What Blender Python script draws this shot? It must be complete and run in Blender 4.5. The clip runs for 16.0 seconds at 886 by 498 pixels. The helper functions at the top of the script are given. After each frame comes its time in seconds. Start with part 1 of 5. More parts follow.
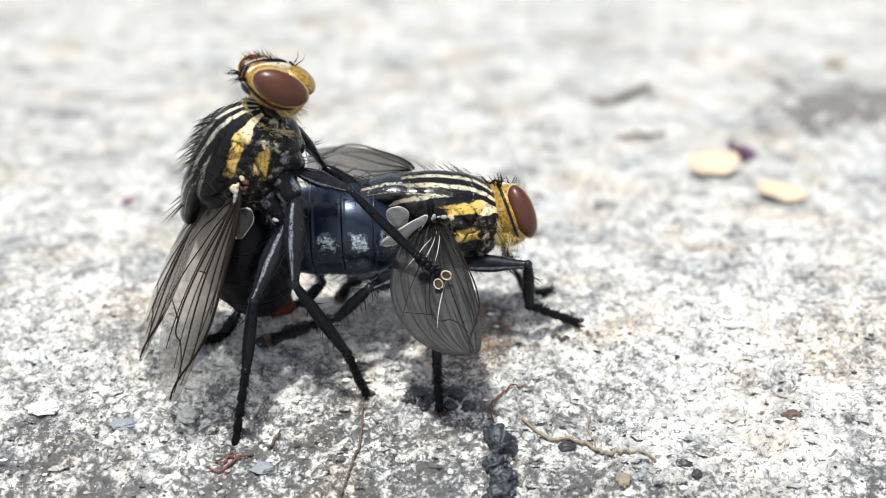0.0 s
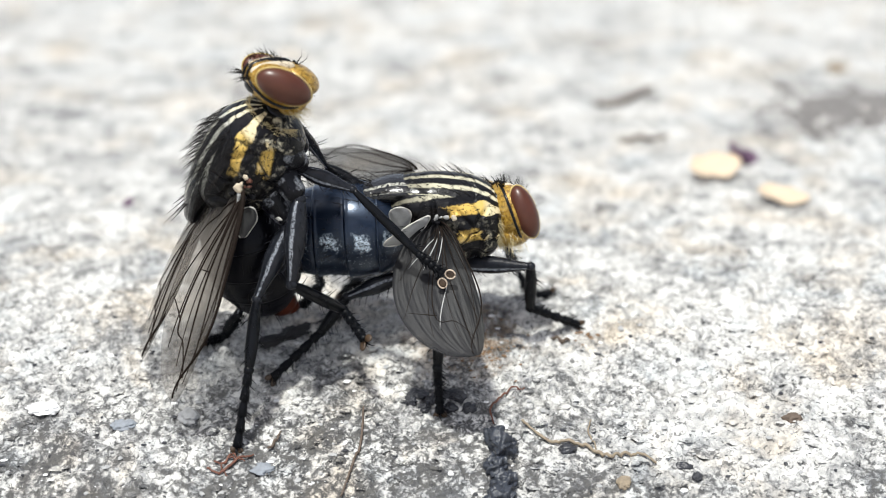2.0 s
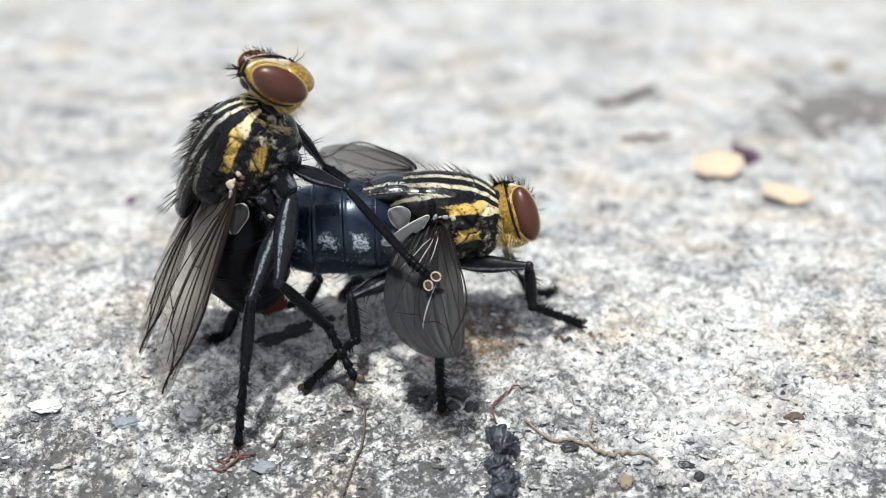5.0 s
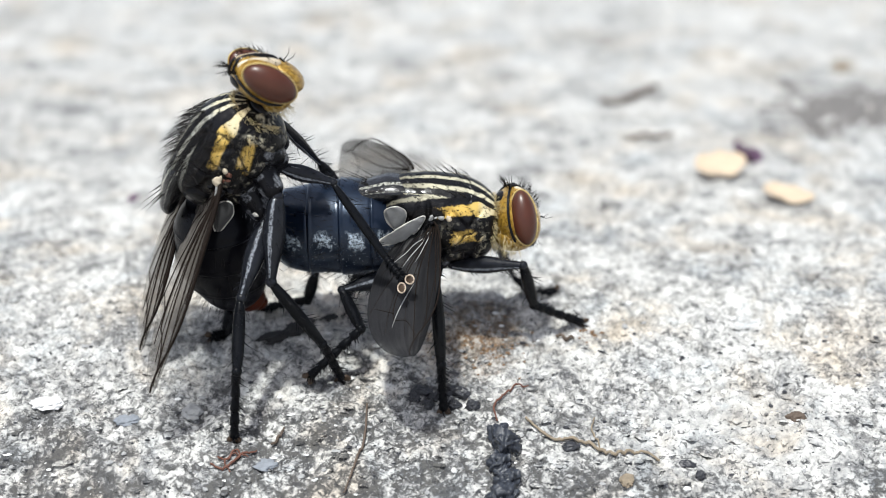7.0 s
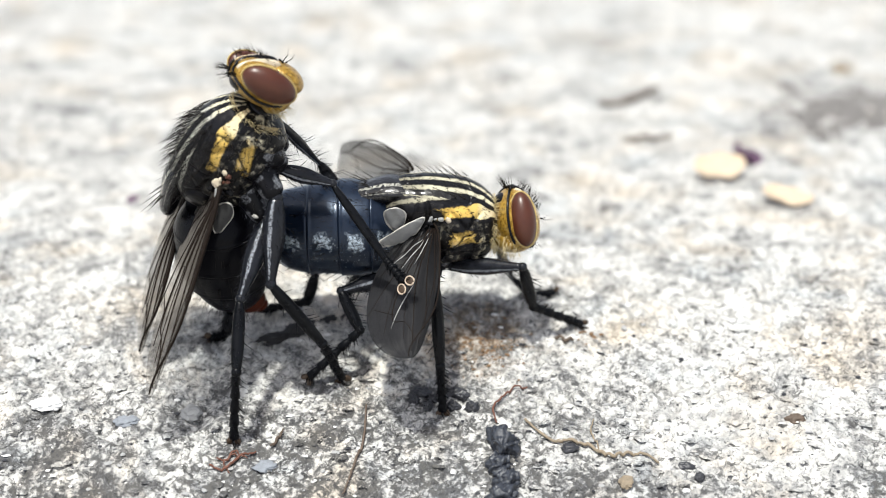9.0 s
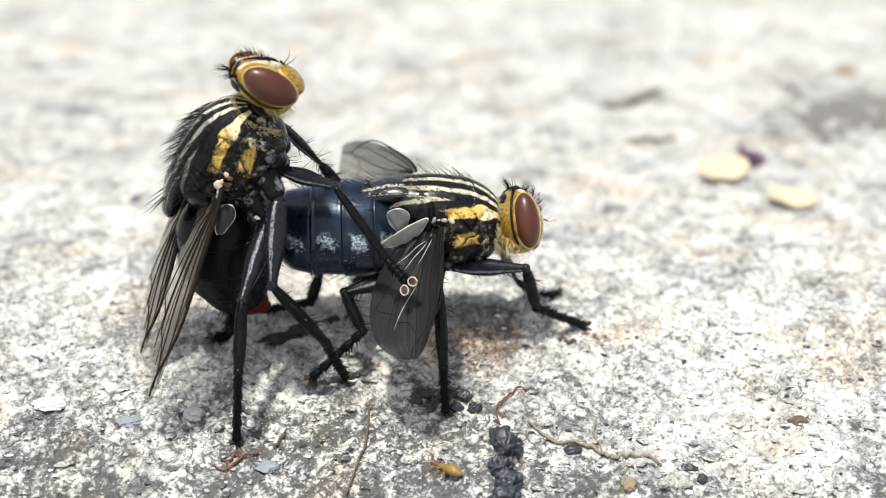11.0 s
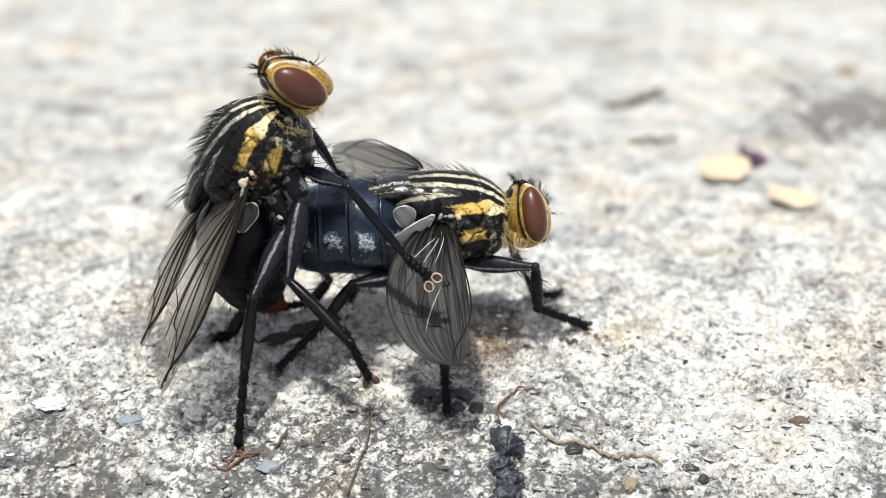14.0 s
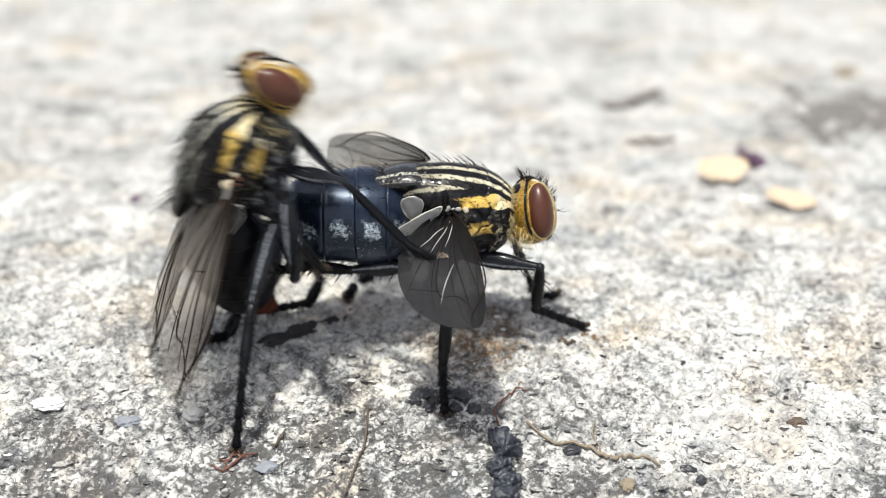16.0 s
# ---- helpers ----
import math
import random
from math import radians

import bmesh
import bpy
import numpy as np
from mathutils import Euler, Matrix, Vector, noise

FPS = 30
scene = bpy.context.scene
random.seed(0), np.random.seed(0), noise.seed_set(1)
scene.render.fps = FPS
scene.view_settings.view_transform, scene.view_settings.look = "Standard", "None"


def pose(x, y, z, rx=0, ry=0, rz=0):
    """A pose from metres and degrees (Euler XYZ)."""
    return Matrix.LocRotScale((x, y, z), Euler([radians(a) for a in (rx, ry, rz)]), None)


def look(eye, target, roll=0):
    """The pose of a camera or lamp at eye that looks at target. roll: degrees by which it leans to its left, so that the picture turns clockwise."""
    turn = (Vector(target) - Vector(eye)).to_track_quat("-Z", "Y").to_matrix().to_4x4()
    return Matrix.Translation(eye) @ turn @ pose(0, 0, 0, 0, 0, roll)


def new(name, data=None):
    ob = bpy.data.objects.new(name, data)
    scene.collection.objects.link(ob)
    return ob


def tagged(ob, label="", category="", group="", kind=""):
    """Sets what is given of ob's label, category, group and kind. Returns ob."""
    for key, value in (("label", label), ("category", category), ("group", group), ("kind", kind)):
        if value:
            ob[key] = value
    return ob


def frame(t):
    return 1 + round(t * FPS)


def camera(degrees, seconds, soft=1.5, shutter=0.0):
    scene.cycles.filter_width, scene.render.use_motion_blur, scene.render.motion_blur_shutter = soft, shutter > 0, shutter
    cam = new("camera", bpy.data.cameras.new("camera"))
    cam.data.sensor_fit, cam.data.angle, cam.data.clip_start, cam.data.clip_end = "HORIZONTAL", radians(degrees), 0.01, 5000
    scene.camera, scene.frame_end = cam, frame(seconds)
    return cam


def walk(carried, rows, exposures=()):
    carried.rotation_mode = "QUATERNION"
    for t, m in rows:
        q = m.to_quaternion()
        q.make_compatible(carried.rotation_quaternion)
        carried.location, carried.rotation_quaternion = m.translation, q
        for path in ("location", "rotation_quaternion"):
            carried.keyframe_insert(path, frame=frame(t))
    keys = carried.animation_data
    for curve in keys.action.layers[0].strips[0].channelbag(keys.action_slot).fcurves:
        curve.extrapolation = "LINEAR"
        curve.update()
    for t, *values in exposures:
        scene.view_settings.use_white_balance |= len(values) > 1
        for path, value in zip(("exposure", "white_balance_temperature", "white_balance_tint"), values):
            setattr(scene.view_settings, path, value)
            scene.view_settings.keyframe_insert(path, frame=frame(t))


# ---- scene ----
# All building is done in millimetres and turned into metres in part().
MM = 0.001

cam = camera(24, 16.0, soft=0.9, shutter=0.6)
cam.data.dof.use_dof = True
cam.data.dof.focus_distance = 0.0704
cam.data.dof.aperture_fstop = 56
walk(cam, [
    (0, pose(0.000000, -0.070009, 0.027800, 70.031, 0.414, -0.313)),
    (0.5, pose(0.000000, -0.070009, 0.027800, 70.078, 0.331, -0.259)),
    (1, pose(0.000000, -0.070009, 0.027800, 70.061, 0.312, -0.258)),
    (1.5, pose(0.000000, -0.070009, 0.027800, 70.088, 0.211, -0.209)),
    (2, pose(0.000000, -0.070009, 0.027800, 70.082, 0.226, -0.211)),
    (2.5, pose(0.000000, -0.070009, 0.027800, 70.137, 0.168, -0.185)),
    (3, pose(0.000000, -0.070009, 0.027800, 70.142, 0.100, -0.092)),
    (3.5, pose(0.000000, -0.070009, 0.027800, 70.149, 0.061, -0.059)),
    (4, pose(0.000000, -0.070009, 0.027800, 70.120, 0.132, -0.105)),
    (6.5, pose(0.000000, -0.070009, 0.027800, 69.983, 0.036, -0.036)),
    (7, pose(0.000000, -0.070009, 0.027800, 70.000, -0.000, 0.000)),
    (7.5, pose(0.000000, -0.070009, 0.027800, 70.000, -0.013, -0.002)),
    (8, pose(0.000000, -0.070009, 0.027800, 70.029, -0.056, -0.000)),
    (8.5, pose(0.000000, -0.070009, 0.027800, 70.033, -0.143, 0.056)),
    (9, pose(0.000000, -0.070009, 0.027800, 70.040, -0.102, 0.021)),
    (11.5, pose(0.000000, -0.070009, 0.027800, 70.068, -0.261, 0.188)),
    (12, pose(0.000000, -0.070009, 0.027800, 70.075, -0.301, 0.185)),
    (12.5, pose(0.000000, -0.070009, 0.027800, 70.101, -0.271, 0.173)),
    (13, pose(0.000000, -0.070009, 0.027800, 70.107, -0.283, 0.182)),
    (13.5, pose(0.000000, -0.070009, 0.027800, 70.089, -0.306, 0.211)),
    (14, pose(0.000000, -0.070009, 0.027800, 70.065, -0.268, 0.214)),
    (14.5, pose(0.000000, -0.070009, 0.027800, 70.057, -0.306, 0.247)),
    (15, pose(0.000000, -0.070009, 0.027800, 70.066, -0.332, 0.245)),
    (15.5, pose(0.000000, -0.070009, 0.027800, 70.081, -0.327, 0.194)),
    (16, pose(0.000000, -0.070009, 0.027800, 70.084, -0.354, 0.189)),
], exposures=[(0, 0.08, 6600, 10), (1.5, 0.08, 6600, 10), (2.5, -0.04, 6600, 10), (3.5, -0.10, 6550, 10), (7, -0.08, 6450, 10), (9, 0.11, 6700, 10), (11.5, 0.12, 6850, 10), (14.5, 0.02, 6800, 10), (16, 0.04, 6800, 10)])

# ---- light ----
SUN_TRAVEL = Vector((0.15, 0.33, -1.0)).normalized()
world = bpy.data.worlds.new("sky")
scene.world = world
world.use_nodes = True
wn = world.node_tree
sky = wn.nodes.new("ShaderNodeTexSky")
sky.sky_type = "NISHITA"
sky.sun_disc = False
sky.sun_elevation = math.asin(-SUN_TRAVEL.z)
sky.dust_density = 2.0
sky.air_density = 0.8
sky.sun_rotation = math.atan2(-SUN_TRAVEL.x, -SUN_TRAVEL.y)
wn.nodes["Background"].inputs["Strength"].default_value = 0.19
haze = wn.nodes.new("ShaderNodeHueSaturation")
haze.inputs["Saturation"].default_value = 0.45
wn.links.new(sky.outputs["Color"], haze.inputs["Color"])
wn.links.new(haze.outputs["Color"], wn.nodes["Background"].inputs["Color"])
sun = new("sun", bpy.data.lights.new("sun", "SUN"))
sun.data.energy = 4.35
sun.data.angle = radians(3)
sun.data.color = (0.945, 0.968, 0.925)
sun.matrix_world = look((0, 0, 2), Vector((0, 0, 2)) + SUN_TRAVEL)


# ---- materials ----
STAIN_SHADOW = (1.09, -0.96)
class Mat:
    """A small builder for node materials."""

    def __init__(self, name):
        self.m = bpy.data.materials.new(name)
        self.m.use_nodes = True
        self.t = self.m.node_tree
        self.b = self.t.nodes["Principled BSDF"]
        self.out = self.t.nodes["Material Output"]
        tc = self.t.nodes.new("ShaderNodeTexCoord")
        self.obj, self.uv = tc.outputs["Object"], tc.outputs["UV"]

    def set(self, key, v):
        if hasattr(v, "links") and hasattr(v, "node"):
            self.t.links.new(v, self.b.inputs[key])
        else:
            self.b.inputs[key].default_value = v
        return self

    def link(self, a, b):
        if hasattr(a, "node"):
            self.t.links.new(a, b)
        else:
            b.default_value = a

    def noise(self, size, detail=4.0, rough=0.6, vec=None, dist=0.0):
        n = self.t.nodes.new("ShaderNodeTexNoise")
        n.inputs["Scale"].default_value = 1.0 / (size * MM)
        n.inputs["Detail"].default_value = detail
        n.inputs["Roughness"].default_value = rough
        n.inputs["Distortion"].default_value = dist
        self.link(vec or self.obj, n.inputs["Vector"])
        return n

    def cells(self, size, feature="F1", vec=None):
        n = self.t.nodes.new("ShaderNodeTexVoronoi")
        n.feature = feature
        n.inputs["Scale"].default_value = 1.0 / (size * MM)
        self.link(vec or self.obj, n.inputs["Vector"])
        return n

    def ramp(self, fac, stops, mode="LINEAR"):
        n = self.t.nodes.new("ShaderNodeValToRGB")
        e = n.color_ramp.elements
        n.color_ramp.interpolation = mode
        while len(e) < len(stops):
            e.new(0.5)
        for el, (p, c) in zip(e, stops):
            el.position = p
            el.color = (*c, 1) if len(c) == 3 else c
        self.link(fac, n.inputs["Fac"])
        return n.outputs["Color"]

    def mix(self, fac, a, b, mode="MIX"):
        n = self.t.nodes.new("ShaderNodeMix")
        n.data_type, n.blend_type = "RGBA", mode
        self.link(fac, n.inputs[0])
        for v, k in ((a, 6), (b, 7)):
            if isinstance(v, tuple) and len(v) == 3:
                v = (*v, 1)
            self.link(v, n.inputs[k])
        return n.outputs[2]

    def math(self, op, a, b=0.0, c=0.0):
        n = self.t.nodes.new("ShaderNodeMath")
        n.operation = op
        for v, k in ((a, 0), (b, 1), (c, 2)):
            self.link(v, n.inputs[k])
        return n.outputs[0]

    def split(self, vec):
        n = self.t.nodes.new("ShaderNodeSeparateXYZ")
        self.link(vec, n.inputs[0])
        return n.outputs

    def scaled(self, x, y, z, vec=None):
        n = self.t.nodes.new("ShaderNodeMapping")
        n.inputs["Scale"].default_value = (x, y, z)
        self.link(vec or self.obj, n.inputs["Vector"])
        return n.outputs[0]

    def bump(self, h, dist, strength=1.0):
        n = self.t.nodes.new("ShaderNodeBump")
        n.inputs["Strength"].default_value = strength
        n.inputs["Distance"].default_value = dist * MM
        self.link(h, n.inputs["Height"])
        self.t.links.new(n.outputs[0], self.b.inputs["Normal"])
        return self


def stone_material():
    """Pale stone built of small overlapping flakes, shade painted into the broken crevices between."""
    m = Mat("weathered stone")
    x, y, _ = m.split(m.obj)
    big = m.noise(6, 3, 0.55).outputs["Fac"]
    wide = m.noise(2.1, 4, 0.6, dist=0.8).outputs["Fac"]
    warm = m.split(m.noise(4.5, 4, 0.65, dist=0.5).outputs["Color"])[0]
    bent = m.mix(0.0007, m.obj, m.noise(0.45, 4, 0.65).outputs["Color"], "ADD")
    lump = m.noise(0.8, 6, 0.62, dist=0.5).outputs["Fac"]
    fine = m.noise(0.26, 5, 0.7, dist=0.4).outputs["Fac"]
    tiny = m.noise(0.10, 4, 0.75, dist=0.3).outputs["Fac"]
    broken = m.ramp(m.noise(0.7, 3, 0.6).outputs["Fac"], [(0.42, (0, 0, 0)), (0.58, (1, 1, 1))])
    broken2 = m.ramp(m.noise(0.33, 3, 0.6).outputs["Fac"], [(0.45, (0, 0, 0)), (0.6, (1, 1, 1))])
    e1 = m.ramp(m.cells(0.66, "DISTANCE_TO_EDGE", vec=bent).outputs["Distance"], [(0.02, (1, 1, 1)), (0.17, (0, 0, 0))])
    e2 = m.ramp(m.cells(0.30, "DISTANCE_TO_EDGE", vec=bent).outputs["Distance"], [(0.02, (1, 1, 1)), (0.2, (0, 0, 0))])
    gap = m.math("MAXIMUM", m.math("MULTIPLY", e1, broken), m.math("MULTIPLY", e2, broken2))
    # a darker crust along the stone's near side, with soft shade painted into it
    shaded_crust = m.math("MULTIPLY_ADD", y, -170.0, -0.1)
    shaded_crust = m.math("SUBTRACT", shaded_crust, m.math("MULTIPLY", m.math("ABSOLUTE", m.math("ADD", x, 0.003)), 32.0))
    shaded_crust = m.math("ADD", shaded_crust, m.math("MULTIPLY_ADD", big, 2.4, -1.2))
    away = m.math("MAXIMUM", m.math("ABSOLUTE", x), m.math("ABSOLUTE", y))
    close = m.ramp(m.math("MULTIPLY", away, 20.0), [(0.4, (1, 1, 1)), (0.8, (0, 0, 0))])
    shaded_crust = m.math("MULTIPLY", m.ramp(shaded_crust, [(0.0, (0, 0, 0)), (0.9, (1, 1, 1))]), close)
    g = m.split(m.cells(0.66, vec=bent).outputs["Color"])[0]
    g2 = m.split(m.cells(0.30, vec=bent).outputs["Color"])[1]
    grain = m.math("ADD", m.math("MULTIPLY", lump, 0.40), m.math("MULTIPLY_ADD", fine, 0.66, m.math("MULTIPLY_ADD", tiny, 0.20, -0.63)))
    grain = m.math("ADD", grain, m.math("MULTIPLY", m.math("SUBTRACT", g, 0.5), 0.09))
    grain = m.math("ADD", grain, m.math("MULTIPLY", m.math("SUBTRACT", g2, 0.5), 0.08))
    # clefts take a darker tone, as shade painted into the stone's colour
    grain = m.math("SUBTRACT", grain, m.math("MULTIPLY", gap, m.math("MULTIPLY_ADD", shaded_crust, 0.10, 0.09)))
    # a smooth pale worn patch on the near side
    worn = m.math("ADD", m.math("POWER", m.math("MULTIPLY", m.math("SUBTRACT", x, 9.8 * MM), 230.0), 2.0), m.math("POWER", m.math("MULTIPLY", m.math("SUBTRACT", y, -6.6 * MM), 330.0), 2.0))
    worn = m.ramp(m.math("ADD", worn, m.math("MULTIPLY_ADD", wide, 2.6, -1.3)), [(0.5, (1, 1, 1)), (1.0, (0, 0, 0))])
    rough = m.math("MULTIPLY", m.math("MULTIPLY_ADD", shaded_crust, 0.30, 0.60), m.math("MULTIPLY_ADD", worn, -0.5, 1.0))
    gap = m.math("MULTIPLY", gap, m.math("MULTIPLY_ADD", worn, -0.75, 1.0))
    tone = m.math("MULTIPLY_ADD", grain, rough, m.math("MULTIPLY_ADD", wide, 0.40, m.math("MULTIPLY_ADD", big, 0.20, 0.204)))
    tone = m.math("SUBTRACT", m.math("MULTIPLY_ADD", worn, 0.02, tone), m.math("MULTIPLY", shaded_crust, 0.043))
    side = m.ramp(m.math("MULTIPLY_ADD", x, -55.0, 0.0), [(0.2, (0, 0, 0)), (0.8, (1, 1, 1))])
    tone = m.math("SUBTRACT", tone, m.math("MULTIPLY", m.math("MULTIPLY", side, close), 0.014))
    base = m.ramp(tone, [(0.33, (0.10, 0.10, 0.104)), (0.385, (0.24, 0.24, 0.242)), (0.44, (0.42, 0.415, 0.405)), (0.485, (0.56, 0.55, 0.53)), (0.53, (0.665, 0.655, 0.63)), (0.60, (0.77, 0.76, 0.735))])
    base = m.mix(m.ramp(warm, [(0.50, (0, 0, 0)), (0.68, (0.7, 0.7, 0.7))]), base, (0.95, 0.80, 0.63), "MULTIPLY")
    cool = m.split(m.noise(2.2, 4, 0.65, dist=0.5).outputs["Color"])[1]
    base = m.mix(m.ramp(cool, [(0.52, (0, 0, 0)), (0.66, (0.6, 0.6, 0.6))]), base, (0.80, 0.86, 0.92), "MULTIPLY")
    # a brown soil stain under the female, her contact shadow painted into it
    sx, sy = STAIN_SHADOW
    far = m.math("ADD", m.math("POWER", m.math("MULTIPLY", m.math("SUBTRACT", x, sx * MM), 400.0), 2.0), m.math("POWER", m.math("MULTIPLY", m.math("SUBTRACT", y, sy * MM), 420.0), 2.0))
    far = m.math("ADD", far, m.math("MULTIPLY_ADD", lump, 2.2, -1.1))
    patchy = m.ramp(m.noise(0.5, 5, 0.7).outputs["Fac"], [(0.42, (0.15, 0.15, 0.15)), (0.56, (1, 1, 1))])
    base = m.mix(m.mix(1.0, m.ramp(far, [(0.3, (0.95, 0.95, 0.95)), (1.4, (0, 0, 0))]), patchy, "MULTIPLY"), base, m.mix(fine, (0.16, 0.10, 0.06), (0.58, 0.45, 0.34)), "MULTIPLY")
    # the shade in the clefts, painted as a dark brown grey
    base = m.mix(m.math("MULTIPLY", gap, m.math("MULTIPLY_ADD", shaded_crust, 0.3, 0.35)), base, (0.11, 0.105, 0.095))
    # dark mineral flecks, gathered in clusters
    herd = m.math("MULTIPLY_ADD", shaded_crust, 0.05, m.math("MULTIPLY", m.noise(2.6, 3, 0.6).outputs["Fac"], 0.16))
    fleck = m.math("ADD", m.noise(0.24, 3, 0.65, dist=0.6).outputs["Fac"], herd)
    base = m.mix(m.ramp(fleck, [(0.665, (0, 0, 0)), (0.73, (0.8, 0.8, 0.8))]), base, (0.06, 0.06, 0.062))
    geo = m.t.nodes.new("ShaderNodeNewGeometry")
    base = m.mix(0.6, base, m.ramp(geo.outputs["Random Per Island"], [(0.0, (0.70, 0.70, 0.72)), (0.2, (0.88, 0.88, 0.88)), (0.6, (1, 1, 1)), (1.0, (1.08, 1.07, 1.04))]), "MULTIPLY")
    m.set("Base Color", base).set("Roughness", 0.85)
    h = m.math("ADD", m.math("MULTIPLY", lump, 1.2), m.math("MULTIPLY_ADD", gap, -0.7, m.math("MULTIPLY", fine, 0.9)))
    h = m.math("ADD", h, m.math("MULTIPLY_ADD", g, 0.45, m.math("MULTIPLY", g2, 0.25)))
    return m.bump(h, 0.2, 0.55).m


def chitin(name, color, rough=0.25, spread=0.4, coat=0.0, shine=0.12):
    m = Mat(name)
    n = m.noise(0.35, 5, 0.65).outputs["Fac"]
    lo = tuple(c * (1 - spread) for c in color)
    hi = tuple(c * (1 + spread) for c in color)
    m.set("Base Color", m.mix(n, lo, hi)).set("Specular IOR Level", shine)
    m.set("Roughness", m.math("MULTIPLY_ADD", n, 0.3, rough - 0.1))
    m.set("Coat Weight", coat).set("Coat Roughness", 0.14)
    return m.bump(m.noise(0.09, 3).outputs["Fac"], 0.02, 0.45).m


def coxa_material():
    """Black cuticle with a patchy silver dust."""
    m = Mat("silver dusted leg base")
    n = m.noise(0.55, 4, 0.6).outputs["Fac"]
    grain = m.noise(0.08, 4, 0.75).outputs["Fac"]
    dust = m.mix(1.0, m.ramp(n, [(0.50, (0, 0, 0)), (0.60, (1, 1, 1))]), m.ramp(grain, [(0.40, (0.1, 0.1, 0.1)), (0.56, (1, 1, 1))]), "MULTIPLY")
    m.set("Base Color", m.mix(dust, (0.005, 0.005, 0.007), (0.22, 0.23, 0.25))).set("Roughness", 0.3).set("Specular IOR Level", 0.1).set("Coat Weight", 0.15).set("Coat Roughness", 0.12)
    return m.bump(grain, 0.03, 0.6).m


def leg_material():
    """Blue black cuticle; silvery grains paint a highlight along each piece's camera side."""
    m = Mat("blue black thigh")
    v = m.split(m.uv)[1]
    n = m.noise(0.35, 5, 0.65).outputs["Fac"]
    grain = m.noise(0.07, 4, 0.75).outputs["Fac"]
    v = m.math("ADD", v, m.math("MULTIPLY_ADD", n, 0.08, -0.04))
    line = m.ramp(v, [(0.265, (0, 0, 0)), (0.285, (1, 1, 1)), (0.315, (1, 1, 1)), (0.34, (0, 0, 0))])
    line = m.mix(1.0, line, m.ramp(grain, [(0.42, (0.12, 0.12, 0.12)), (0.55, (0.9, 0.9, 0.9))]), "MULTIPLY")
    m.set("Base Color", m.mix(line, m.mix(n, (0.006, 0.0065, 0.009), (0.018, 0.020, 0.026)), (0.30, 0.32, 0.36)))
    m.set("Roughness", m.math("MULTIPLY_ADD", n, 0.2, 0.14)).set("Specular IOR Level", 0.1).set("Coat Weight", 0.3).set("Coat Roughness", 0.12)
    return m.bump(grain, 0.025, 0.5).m


